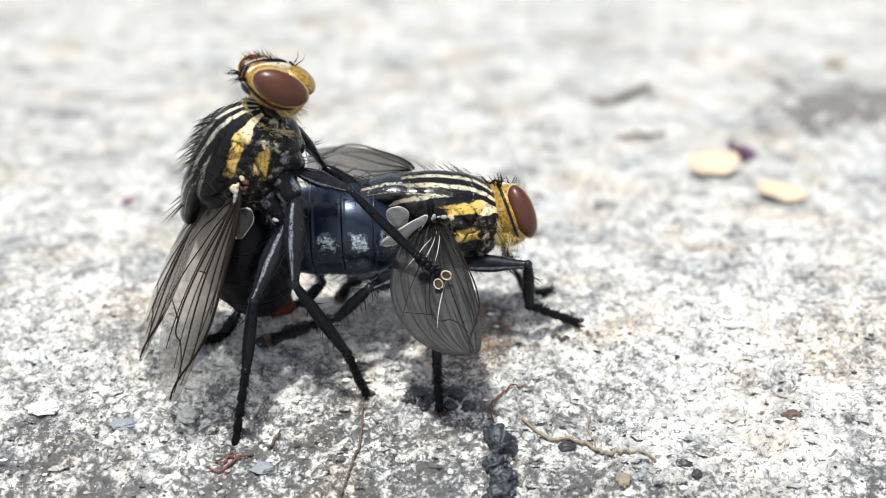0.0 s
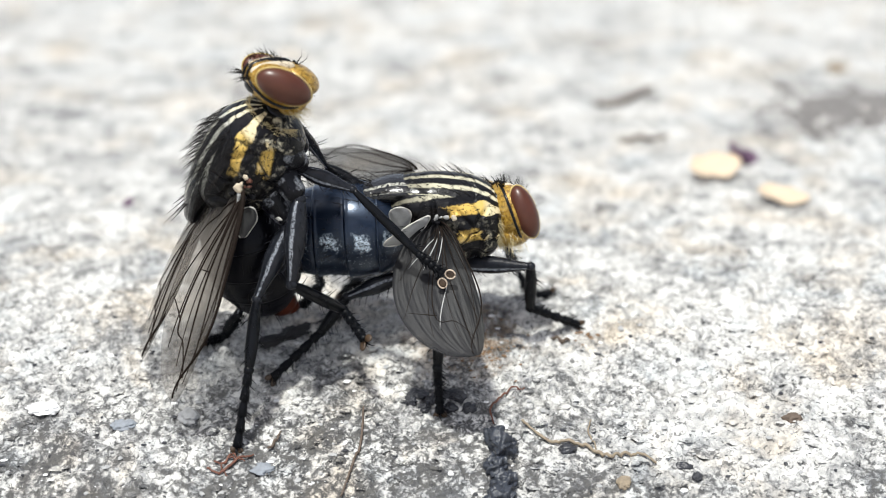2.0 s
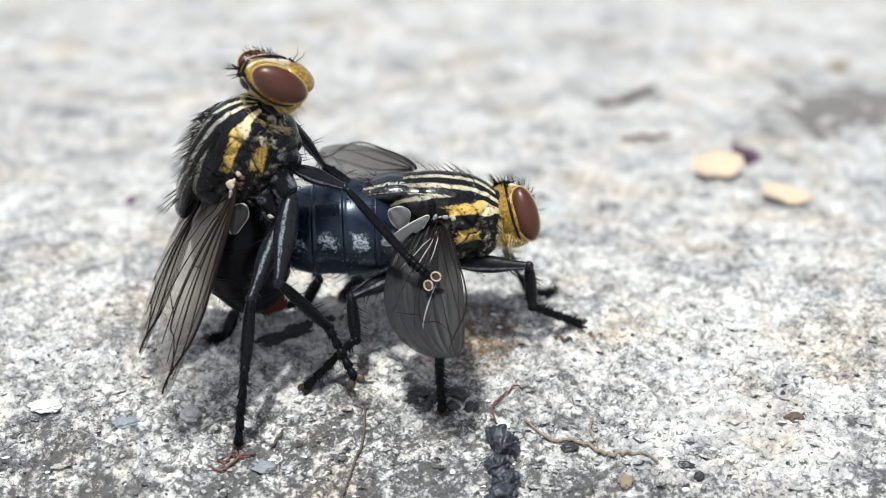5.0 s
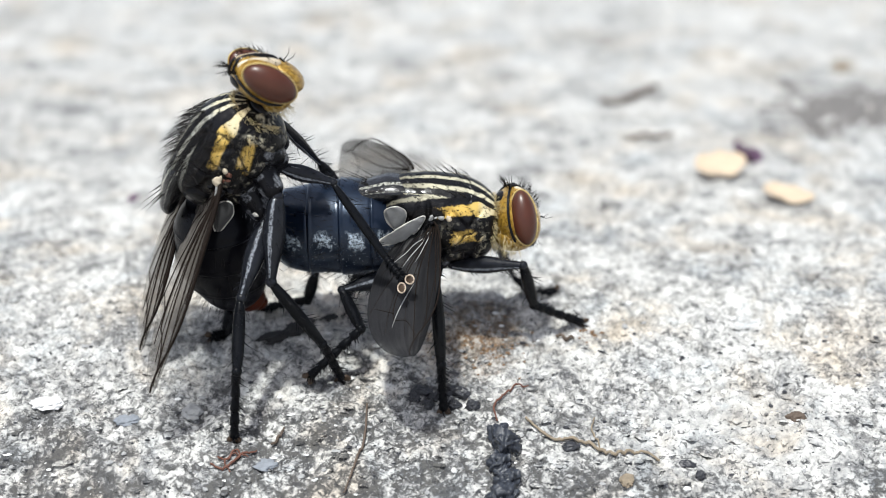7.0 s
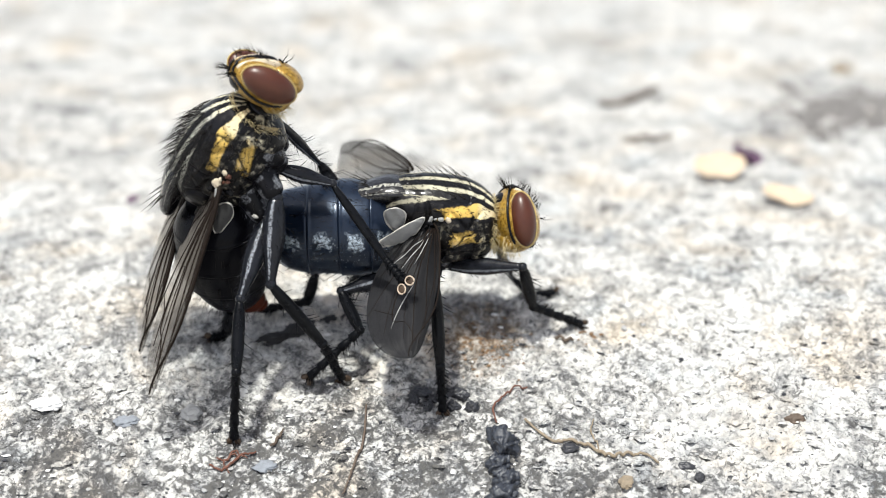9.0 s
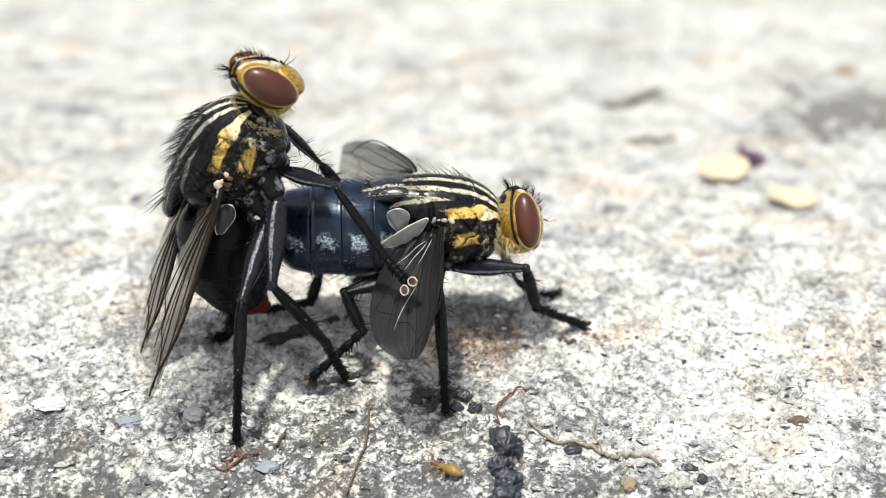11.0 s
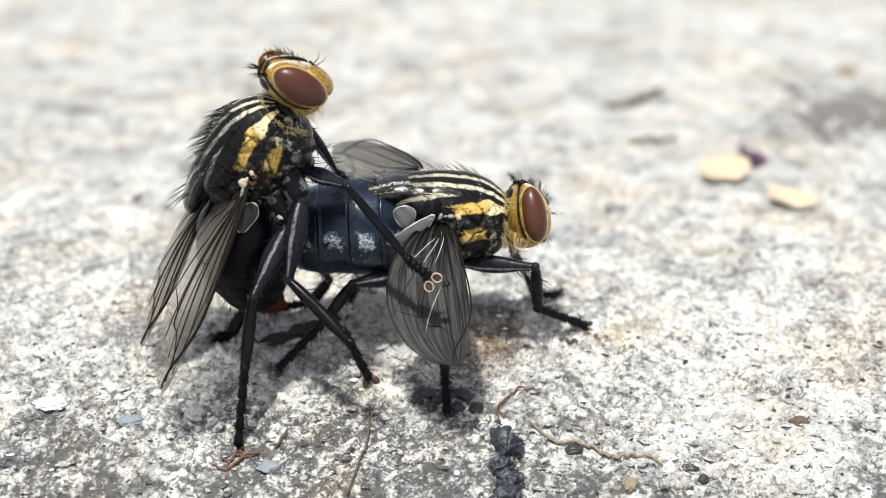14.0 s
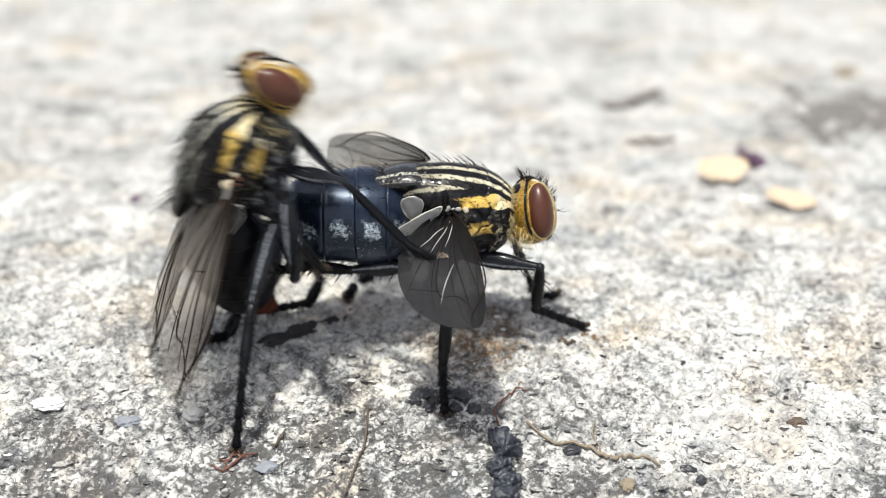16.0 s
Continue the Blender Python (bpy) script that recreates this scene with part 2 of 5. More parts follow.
def thorax_material(name, Y, off=0.0):
    """Black cuticle with pale yellow dusted stripes along the back and golden patches on the side."""
    m = Mat(name)
    u, v, _ = m.split(m.uv)
    wob = m.noise(0.25, 4, 0.7).outputs["Fac"]
    a = m.math("MULTIPLY", m.math("ABSOLUTE", m.math("SUBTRACT", v, 0.5)), 360.0)
    a = m.math("ADD", a, m.math("MULTIPLY_ADD", wob, 9.0, -4.5))
    # the golden bar sinks down the side towards the rear
    low = m.ramp(m.math("DIVIDE", a, 180.0), [(42 / 180, (0, 0, 0)), (46 / 180, (1, 1, 1))])
    a = m.math("SUBTRACT", a, m.math("MULTIPLY", low, m.math("MULTIPLY_ADD", u, -34.0, 30.0)))
    s = m.math("DIVIDE", a, 180.0)
    K = (0.005, 0.005, 0.006)
    GO = (0.62, 0.41, 0.10)
    d = 180.0
    uw = m.math("ADD", u, m.math("MULTIPLY_ADD", m.noise(0.5, 4, 0.7).outputs["Fac"], 0.5, -0.25))
    stripes = m.ramp(s, [(0, K), (8 / d, K), (9.5 / d, Y), (15 / d, Y), (16.5 / d, K), (27 / d, K), (28.5 / d, Y), (34 / d, Y), (35.5 / d, K), ((46 + off) / d, K), ((48 + off) / d, GO), ((60 + off) / d, GO), ((62 + off) / d, K), ((80 + off) / d, K), ((84 + off) / d, GO), ((97 + off) / d, GO), ((101 + off) / d, K)])
    lower = m.ramp(uw, [(0.58, K), (0.62, (1, 1, 1)), (0.80, (0.9, 0.9, 0.9)), (0.84, K)])
    upper = m.ramp(u, [(0.08, (0.25, 0.25, 0.25)), (0.42, (1, 1, 1))])
    humer = m.ramp(uw, [(0.46, K), (0.56, (1, 1, 1))])
    gate = m.mix(m.ramp(s, [((42 + off) / d, (0, 0, 0)), ((43 + off) / d, (1, 1, 1))]), upper, humer)
    gate = m.mix(m.ramp(s, [((68 + off) / d, (0, 0, 0)), ((70 + off) / d, (1, 1, 1))]), gate, lower)
    raw = m.math("MULTIPLY", m.math("ABSOLUTE", m.math("SUBTRACT", v, 0.5)), 360.0)
    disc = m.math("ADD", m.math("POWER", m.math("MULTIPLY_ADD", u, 10.0, -8.3), 2.0), m.math("POWER", m.math("MULTIPLY_ADD", raw, 0.085, -4.7 - 0.085 * off), 2.0))
    disc = m.math("ADD", disc, m.math("MULTIPLY_ADD", wob, 1.2, -0.6))
    shoulder = m.ramp(disc, [(0.85, (1, 1, 1)), (1.0, (0, 0, 0))])
    fleck = m.ramp(m.noise(0.13, 4, 0.75).outputs["Fac"], [(0.38, (0.05, 0.05, 0.05)), (0.44, (1, 1, 1))])
    col = m.mix(1.0, m.mix(shoulder, m.mix(1.0, stripes, gate, "MULTIPLY"), (0.60, 0.42, 0.12)), fleck, "MULTIPLY")
    # thin grey dust and painted glints on the side plates, with dark seams between
    seam = m.cells(1.7, "DISTANCE_TO_EDGE", vec=m.mix(0.0004, m.obj, m.noise(0.6, 2).outputs["Color"], "ADD")).outputs["Distance"]
    dust = m.ramp(m.noise(0.4, 5, 0.7).outputs["Fac"], [(0.53, (0, 0, 0)), (0.62, (0.24, 0.22, 0.17))])
    dust = m.mix(1.0, dust, m.ramp(s, [(64 / d, (0.0, 0.0, 0.0)), (86 / d, (1, 1, 1))]), "MULTIPLY")
    col = m.mix(1.0, m.mix(1.0, col, dust, "ADD"), m.mix(m.ramp(s, [(50 / d, (0, 0, 0)), (62 / d, (1, 1, 1))]), (1, 1, 1), m.ramp(seam, [(0.01, (0.15, 0.15, 0.15)), (0.035, (1, 1, 1))])), "MULTIPLY")
    cream = m.mix(1.0, m.ramp(u, [(0.80, (0, 0, 0)), (0.86, (0.8, 0.8, 0.8))]), m.ramp(col, [(0.1, (0, 0, 0)), (0.3, (1, 1, 1))]), "MULTIPLY")
    col = m.mix(cream, col, (0.66, 0.60, 0.42))
    col = m.mix(1.0, col, K, "ADD")
    m.set("Base Color", col).set("Roughness", m.mix(m.ramp(col, [(0.02, (0, 0, 0)), (0.1, (1, 1, 1))]), (0.28, 0.28, 0.28), (0.6, 0.6, 0.6))).set("Specular IOR Level", 0.1).set("Coat Weight", 0.12).set("Coat Roughness", 0.1)
    h = m.math("ADD", m.noise(0.34, 3, 0.5).outputs["Fac"], m.math("MULTIPLY", m.ramp(seam, [(0.0, (0, 0, 0)), (0.05, (1, 1, 1))]), 1.6))
    return m.bump(h, 0.06, 0.6).m


def shield_material():
    """Glossy black with pale dusted lines that carry the stripes of the back on."""
    m = Mat("striped black shield")
    v = m.split(m.uv)[1]
    a = m.math("ABSOLUTE", m.math("SUBTRACT", v, 0.5))
    a = m.math("ADD", a, m.math("MULTIPLY_ADD", m.noise(0.2, 4).outputs["Fac"], 0.04, -0.02))
    line = m.ramp(a, [(0.09, (0, 0, 0)), (0.10, (1, 1, 1)), (0.12, (1, 1, 1)), (0.13, (0, 0, 0)), (0.19, (0, 0, 0)), (0.20, (0.6, 0.6, 0.6)), (0.21, (0, 0, 0))])
    line = m.mix(1.0, line, m.ramp(m.noise(0.11, 4, 0.75).outputs["Fac"], [(0.45, (0, 0, 0)), (0.55, (1, 1, 1))]), "MULTIPLY")
    m.set("Base Color", m.mix(line, (0.005, 0.005, 0.006), (0.45, 0.44, 0.38))).set("Roughness", 0.22).set("Specular IOR Level", 0.5).set("Coat Weight", 0.4).set("Coat Roughness", 0.12)
    return m.bump(m.noise(0.3, 3).outputs["Fac"], 0.08, 0.8).m


def gold_material():
    m = Mat("golden dusted head")
    n = m.noise(0.12, 5, 0.7).outputs["Fac"]
    big = m.noise(0.6, 2).outputs["Fac"]
    c = m.ramp(n, [(0.34, (0.07, 0.035, 0.005)), (0.5, (0.36, 0.20, 0.022)), (0.68, (0.58, 0.37, 0.07))])
    c = m.mix(m.ramp(big, [(0.5, (0, 0, 0)), (0.75, (0.5, 0.5, 0.5))]), c, (0.64, 0.50, 0.20))
    m.set("Base Color", c).set("Roughness", 0.34).set("Metallic", 0.35).set("Coat Weight", 0.45).set("Coat Roughness", 0.15)
    return m.bump(n, 0.025, 0.7).m


def eye_material():
    m = Mat("red brown compound eye")
    n = m.noise(0.5, 2).outputs["Fac"]
    facet = m.cells(0.045).outputs["Distance"]
    m.set("Base Color", m.mix(n, (0.050, 0.012, 0.005), (0.088, 0.022, 0.009)))
    m.set("Roughness", 0.45).set("Specular IOR Level", 0.2).set("Coat Weight", 0.6).set("Coat Roughness", 0.3)
    return m.bump(facet, 0.008, 0.5).m


def abdomen_material():
    """Glossy blue black with patches of silvery shimmer."""
    m = Mat("glossy blue black abdomen")
    u, v, _ = m.split(m.uv)
    n = m.noise(0.3, 4).outputs["Fac"]
    fine = m.noise(0.09, 4, 0.8).outputs["Fac"]
    a = m.math("ABSOLUTE", m.math("SUBTRACT", v, 0.5))
    a = m.math("ADD", a, m.math("MULTIPLY_ADD", n, 0.10, -0.05))
    band = m.ramp(a, [(0.205, (0, 0, 0)), (0.225, (1, 1, 1)), (0.25, (1, 1, 1)), (0.265, (0, 0, 0))])
    along = m.ramp(m.math("ADD", u, m.math("MULTIPLY_ADD", n, 0.9, -0.45)), [(0.24, (0, 0, 0)), (0.32, (1, 1, 1)), (0.62, (1, 1, 1)), (0.72, (0, 0, 0))])
    patch = m.mix(1.0, m.mix(1.0, band, along, "MULTIPLY"), m.ramp(fine, [(0.40, (0, 0, 0)), (0.56, (1, 1, 1))]), "MULTIPLY")
    specks = m.mix(1.0, m.ramp(fine, [(0.62, (0, 0, 0)), (0.67, (1, 1, 1))]), m.ramp(a, [(0.2, (0, 0, 0)), (0.3, (0.8, 0.8, 0.8)), (0.4, (0, 0, 0))]), "MULTIPLY")
    patch = m.mix(1.0, patch, specks, "ADD")
    col = m.mix(n, (0.003, 0.005, 0.010), (0.011, 0.018, 0.034))
    m.set("Base Color", m.mix(patch, col, (0.72, 0.76, 0.80))).set("Roughness", m.math("MULTIPLY_ADD", n, 0.2, 0.2)).set("Metallic", m.math("MULTIPLY_ADD", m.split(patch)[0], 0.7, 0.2))
    m.set("Specular IOR Level", 0.32).set("Specular Tint", (0.5, 0.7, 1, 1)).set("Coat Weight", 0.6).set("Coat Roughness", 0.22).set("Coat Tint", (0.7, 0.85, 1, 1))
    return m.bump(m.noise(0.07, 4).outputs["Fac"], 0.015, 0.5).m


def wing_material(name, lo, hi, thin, front, root):
    """Thin at the rear edge and tip, denser along the front edge and near the root."""
    m = Mat(name)
    u, v, _ = m.split(m.uv)
    n = m.noise(0.9, 4, 0.6, vec=m.scaled(0.35, 1.6, 1)).outputs["Fac"]
    fine = m.noise(0.16, 4, 0.7).outputs["Fac"]
    tint = m.mix(m.math("MULTIPLY_ADD", fine, 0.5, m.math("MULTIPLY", n, 0.5)), lo, hi)
    m.set("Base Color", m.mix(m.ramp(u, [(0.05, (0.8, 0.8, 0.8)), (0.5, (0, 0, 0))]), tint, tuple(0.35 * q for q in lo)))
    m.set("Base Color", m.mix(m.ramp(v, [(0.55, (0, 0, 0)), (1.0, (0.75, 0.75, 0.75))]), m.b.inputs["Base Color"].links[0].from_socket, tuple(0.4 * q for q in lo)))
    fold = m.noise(1.0, 2, 0.5, vec=m.scaled(0.0010, 0.0075, 1, m.uv)).outputs["Fac"]
    m.set("Roughness", m.math("MULTIPLY_ADD", fine, 0.25, 0.25)).set("Specular IOR Level", 0.07)
    near = m.math("MULTIPLY", m.math("SUBTRACT", 1.0, u), root)
    a = m.math("MULTIPLY_ADD", m.math("MULTIPLY_ADD", n, 0.5, m.math("MULTIPLY", fold, 0.5)), 0.4, m.math("MULTIPLY_ADD", v, front, m.math("ADD", near, thin)))
    m.set("Alpha", m.math("MINIMUM", a, 0.96))
    return m.bump(m.math("MULTIPLY_ADD", fold, 1.0, m.math("MULTIPLY", fine, 0.12)), 0.12, 0.7).m


def plain(name, c, rough=0.6, size=0.3, spread=0.35):
    m = Mat(name)
    n = m.noise(size, 5, 0.65).outputs["Fac"]
    m.set("Base Color", m.mix(n, tuple(x * (1 - spread) for x in c), tuple(min(1, x * (1 + spread)) for x in c)))
    m.set("Roughness", rough)
    return m.bump(n, 0.05, 0.6).m


STONE = stone_material()
DULL = chitin("dull black abdomen", (0.004, 0.004, 0.006), 0.26, shine=0.05, coat=0.12)
BLACK = chitin("black cuticle", (0.006, 0.006, 0.008), 0.3, coat=0.28)
LEG = chitin("blue black leg", (0.004, 0.0045, 0.006), 0.34, shine=0.1)
SHANK = chitin("glossy black shin", (0.004, 0.0045, 0.006), 0.26, shine=0.06, coat=0.2)
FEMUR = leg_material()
COXA = coxa_material()
HAIR = chitin("black bristle", (0.012, 0.010, 0.009), 0.4)
REDDISH = chitin("red brown abdomen tip", (0.060, 0.013, 0.006), 0.35)
THORAX = thorax_material("striped dusted thorax", (0.52, 0.485, 0.36))
GREYER = thorax_material("grey striped thorax", (0.42, 0.415, 0.36), 11.0)
GOLD = gold_material()
EYE = eye_material()
ABDOMEN = abdomen_material()
WING = wing_material("smoky wing membrane", (0.009, 0.009, 0.010), (0.036, 0.036, 0.039), 0.66, 0.45, 0.25)
PALE_WING = wing_material("brownish wing membrane", (0.06, 0.052, 0.044), (0.27, 0.245, 0.215), 0.12, 0.34, 0.50)
FAR_WING = wing_material("pale grey wing membrane", (0.05, 0.047, 0.044), (0.15, 0.145, 0.14), 0.42, 0.12, 0.12)
SHIELD = shield_material()
VEIN = chitin("dark wing vein", (0.014, 0.010, 0.008), 0.5, shine=0.05)
PALE = plain("white wing scale", (0.52, 0.50, 0.46), 0.5)
LOBE = plain("pale grey wing lobe", (0.30, 0.30, 0.295), 0.35)
CREAM = plain("cream knob", (0.60, 0.51, 0.38), 0.5)
PAD = plain("amber foot pad", (0.055, 0.032, 0.017), 0.45)
TAN = plain("tan pad rim", (0.50, 0.40, 0.31), 0.5)
RIM = plain("pale gold eye rim", (0.50, 0.37, 0.14), 0.4)
DUSK = plain("dark translucent lobe", (0.05, 0.05, 0.05), 0.3)
FLUFF = plain("pale face hair", (0.56, 0.46, 0.25), 0.6)


# ---- mesh helpers ----
def part(name, bm, material, parent=None, label="", pose_mm=None, smooth=True):
    """One mesh object out of a bmesh in millimetres, under its thing or part."""
    me = bpy.data.meshes.new(name)
    bmesh.ops.recalc_face_normals(bm, faces=bm.faces)
    for v in bm.verts:
        v.co *= MM
    bm.to_mesh(me)
    bm.free()
    me.materials.append(material)
    if smooth:
        me.polygons.foreach_set("use_smooth", [True] * len(me.polygons))
    ob = new(name, me)
    if parent:
        ob.parent = parent
    if pose_mm is not None:
        ob.matrix_basis = metres(pose_mm)
    if label:
        tagged(ob, label)
    return ob


def metres(m):
    m = m.copy()
    m.translation = m.translation * MM
    return m


def curve(points, k):
    """Smooth values along control rows (first value is the place), k samples."""
    pts = np.array(points, float)
    s = np.linspace(pts[0, 0], pts[-1, 0], k)
    cols = [s]
    x = pts[:, 0]
    for c in range(1, pts.shape[1]):
        y = pts[:, c]
        t = np.gradient(y, x)
        i = np.clip(np.searchsorted(x, s) - 1, 0, len(x) - 2)
        h = x[i + 1] - x[i]
        q = (s - x[i]) / h
        cols.append((2 * q**3 - 3 * q**2 + 1) * y[i] + (q**3 - 2 * q**2 + q) * h * t[i] + (3 * q**2 - 2 * q**3) * y[i + 1] + (q**3 - q**2) * h * t[i + 1])
    return np.stack(cols, 1)


def loft(rows, k=28, n=32, bm=None):
    """Closed body along x: rows of x, centre z, half height, half width. The uv holds the way along and the turn from the back."""
    bm = bm or bmesh.new()
    uvl = bm.loops.layers.uv.verify()
    prof = curve(rows, k)
    rings = []
    for x, z, h, w in prof:
        rings.append([bm.verts.new((x, math.sin(2 * math.pi * j / n) * max(w, 0.02), z - math.cos(2 * math.pi * j / n) * max(h, 0.02))) for j in range(n)])
    for i in range(k - 1):
        for j in range(n):
            fc = bm.faces.new((rings[i][j], rings[i][(j + 1) % n], rings[i + 1][(j + 1) % n], rings[i + 1][j]))
            for lp, (a, b) in zip(fc.loops, ((i, j), (i, j + 1), (i + 1, j + 1), (i + 1, j))):
                lp[uvl].uv = (a / (k - 1), b / n)
    bm.faces.new(rings[0][::-1])
    bm.faces.new(rings[-1])
    return bm


def ball(bm, c, r, turn=None, n=20):
    """An ellipsoid added to bm."""
    m = Matrix.Translation(c) @ (turn or Matrix()) @ Matrix.Diagonal((*r, 1))
    bmesh.ops.create_uvsphere(bm, u_segments=n, v_segments=max(8, n * 2 // 3), radius=1, matrix=m)
    return bm


def tube(bm, pts, radii, n=8):
    """A bent tapering rod through points."""
    pts = [Vector(p) for p in pts]
    prev, side = None, None
    for i, p in enumerate(pts):
        d = (pts[min(i + 1, len(pts) - 1)] - pts[max(i - 1, 0)]).normalized()
        if side is None:
            side = d.orthogonal().normalized()
        side = (side - d * side.dot(d)).normalized()
        up = d.cross(side)
        ring = [bm.verts.new(p + (side * math.cos(2 * math.pi * j / n) + up * math.sin(2 * math.pi * j / n)) * radii[i]) for j in range(n)]
        if prev:
            for j in range(n):
                bm.faces.new((prev[j], prev[(j + 1) % n], ring[(j + 1) % n], ring[j]))
        else:
            bm.faces.new(ring[::-1])
        prev = ring
    bm.faces.new(prev)
    return bm


def bristle(bm, root, way, length, r=0.016, bend=(0, 0, -0.25)):
    root, way, bend = Vector(root), Vector(way).normalized(), Vector(bend)
    pts = [root + way * length * s + bend * length * s * s for s in (0, 0.35, 0.7, 1.0)]
    tube(bm, pts, [r, r * 0.8, r * 0.5, r * 0.12], 4)


# ---- stone ground ----
# The stone is level behind the flies and falls away in a slope before them.
SLOPE, CREST = 0.367, 0.8


def granules(p):
    """Rounded, closely packed granules of two sizes with narrow clefts between them, on the near side of the stone."""
    fade = min(1.0, max(0.0, (9.0 - p.y) / 6.0), max(0.0, (19.0 - abs(p.x)) / 3.0), max(0.0, (p.y + 15.0) / 2.0))
    if fade <= 0.0:
        return 0.0
    bent = p + noise.noise_vector(p * 1.7) * 0.22
    total = 0.0
    for scale, high, cleft in ((1.9, 0.10, 0.07), (3.9, 0.05, 0.05)):
        d = noise.voronoi(bent * scale)[0]
        total += high * (0.45 - d[0]) - cleft * max(0.0, 1.0 - 4.0 * (d[1] - d[0]))
    return total * fade


def relief(x, y):
    """Height of the stone at x, y in millimetres."""
    base = SLOPE * CREST * math.log1p(math.exp(-max(y, -25.0) / CREST))
    p = Vector((x, y, 0))
    near = max(0.0, 1 - max(abs(x) / 90, abs(y) / 140))
    big = noise.noise(p * 0.16) * 0.28
    mid = noise.noise(p * 0.75 + Vector((9, 0, 3))) * 0.16
    fine = noise.noise(p * 2.0 + Vector((0, 4, 7))) * 0.14 + noise.noise(p * 4.6) * 0.06
    return (big + mid + fine + granules(p)) * near - base


def axis(lo, hi, fine, far):
    """Even fine steps from lo to hi, then ever wider ones to far on both sides."""
    inner = list(np.arange(lo, hi, fine))
    out, step, v = [], fine, inner[-1]
    while v < far:
        step *= 1.1
        v += step
        out.append(v)
    back, step, v = [], fine, lo
    while v > -far:
        step *= 1.1
        v -= step
        back.append(v)
    return back[::-1] + inner + out


def stone_ground():
    xs, ys = axis(-18, 18, 0.075, 30000.0), axis(-13, 9, 0.075, 30000.0)
    w = len(xs)
    verts = [(x * MM, y * MM, relief(x, y) * MM) for y in ys for x in xs]
    faces = [(j * w + i, j * w + i + 1, (j + 1) * w + i + 1, (j + 1) * w + i) for j in range(len(ys) - 1) for i in range(w - 1)]
    me = bpy.data.meshes.new("ground")
    me.from_pydata(verts, [], faces)
    me.polygons.foreach_set("use_smooth", [True] * len(me.polygons))
    me.materials.append(STONE)
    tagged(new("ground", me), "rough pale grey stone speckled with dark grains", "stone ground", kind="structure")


stone_ground()


def on_stone(p, lift=0.0):
    return Vector((p[0], p[1], relief(p[0], p[1]) + lift))


# The flies are placed to fit the camera's view, in a frame tipped 15 degrees.
LEAN = pose(0, 0, 0, 15, 0, 0)


def foot(p):
    """A place on the stone, in the flies' leaning frame."""
    return LEAN.inverted() @ on_stone(p, 0.1)


# ---- grit and litter on the stone ----
def grit(name, color, count, lo, hi, seed, label, area, loose=False):
    """Many small angular grains on a stretch of the stone; a loose one thins out to its edges."""
    rng = random.Random(seed)
    me = bpy.data.meshes.new(name)
    verts, faces = [], []
    ref = bmesh.new()
    bmesh.ops.create_icosphere(ref, subdivisions=1, radius=1)
    shape = [v.co.copy() for v in ref.verts]
    tris = [[v.index for v in fc.verts] for fc in ref.faces]
    ref.free()
    for _ in range(count):
        if loose:
            x, y = rng.gauss((area[0] + area[1]) / 2, (area[1] - area[0]) / 4), rng.gauss((area[2] + area[3]) / 2, (area[3] - area[2]) / 4)
        else:
            x, y = rng.uniform(area[0], area[1]), rng.triangular(area[2], area[3], area[2])
        r = lo + (hi - lo) * rng.random() ** 3
        turn = Euler((rng.uniform(0, 6), rng.uniform(0, 6), rng.uniform(0, 6))).to_matrix()
        size = (r * rng.uniform(0.7, 1.3), r * rng.uniform(0.7, 1.3), r * rng.uniform(0.25, 0.5))
        at = on_stone((x, y), -r * 0.1)
        k0 = len(verts)
        for p in shape:
            q = turn @ (p * rng.uniform(0.72, 1.2))
            verts.append((at + Vector((q.x * size[0], q.y * size[1], q.z * size[2]))) * MM)
        faces += [[i + k0 for i in t] for t in tris]
    me.from_pydata(verts, [], faces)
    me.materials.append(color)
    return tagged(new(name, me), label, "grit", kind="stuff")


def pebble(name, at, size, material, label, seed, category="pebble", rough=0.3, lift=-0.1, turn=0.0, crag=0.0):
    rng = random.Random(seed)
    bm = bmesh.new()
    vs = bmesh.ops.create_icosphere(bm, subdivisions=4, radius=1)["verts"]
    off = Vector((rng.uniform(0, 50), 0, 0))
    for v in vs:
        d = v.co.normalized()
        k = 1 + rough * (noise.noise(d * 1.4 + off) + 0.75 * noise.noise(d * 3.1 + off) + 0.35 * noise.noise(d * 8 + off) + 0.2 * noise.noise(d * 17 + off))
        v.co = Vector((d.x * size[0], d.y * size[1], d.z * size[2])) * k
        v.co += noise.noise_vector(v.co * 2.6 + off) * crag
    return tagged(part(name, bm, material, pose_mm=Matrix.Translation(on_stone(at, size[2] * lift)) @ pose(0, 0, 0, 0, 0, turn)), label, category)


def fibre(name, pts, r, material, label, category="plant fibre", lift=0.09):
    """A dry thread that lies on the stone through plan points."""
    rows = curve([(i, p[0], p[1]) for i, p in enumerate(pts)], 10 * len(pts))
    bm = bmesh.new()
    line = [on_stone((q[1], q[2]), lift + r * 0.6) for q in rows]
    c = line[0].copy()
    tube(bm, [p - c for p in line], [r * (0.5 + 0.5 * math.sin(math.pi * (0.12 + 0.8 * i / len(line)))) * (1 + 0.1 * math.sin(i * 1.1)) for i in range(len(line))], 7)
    return tagged(part(name, bm, material, pose_mm=Matrix.Translation(c)), label, category)


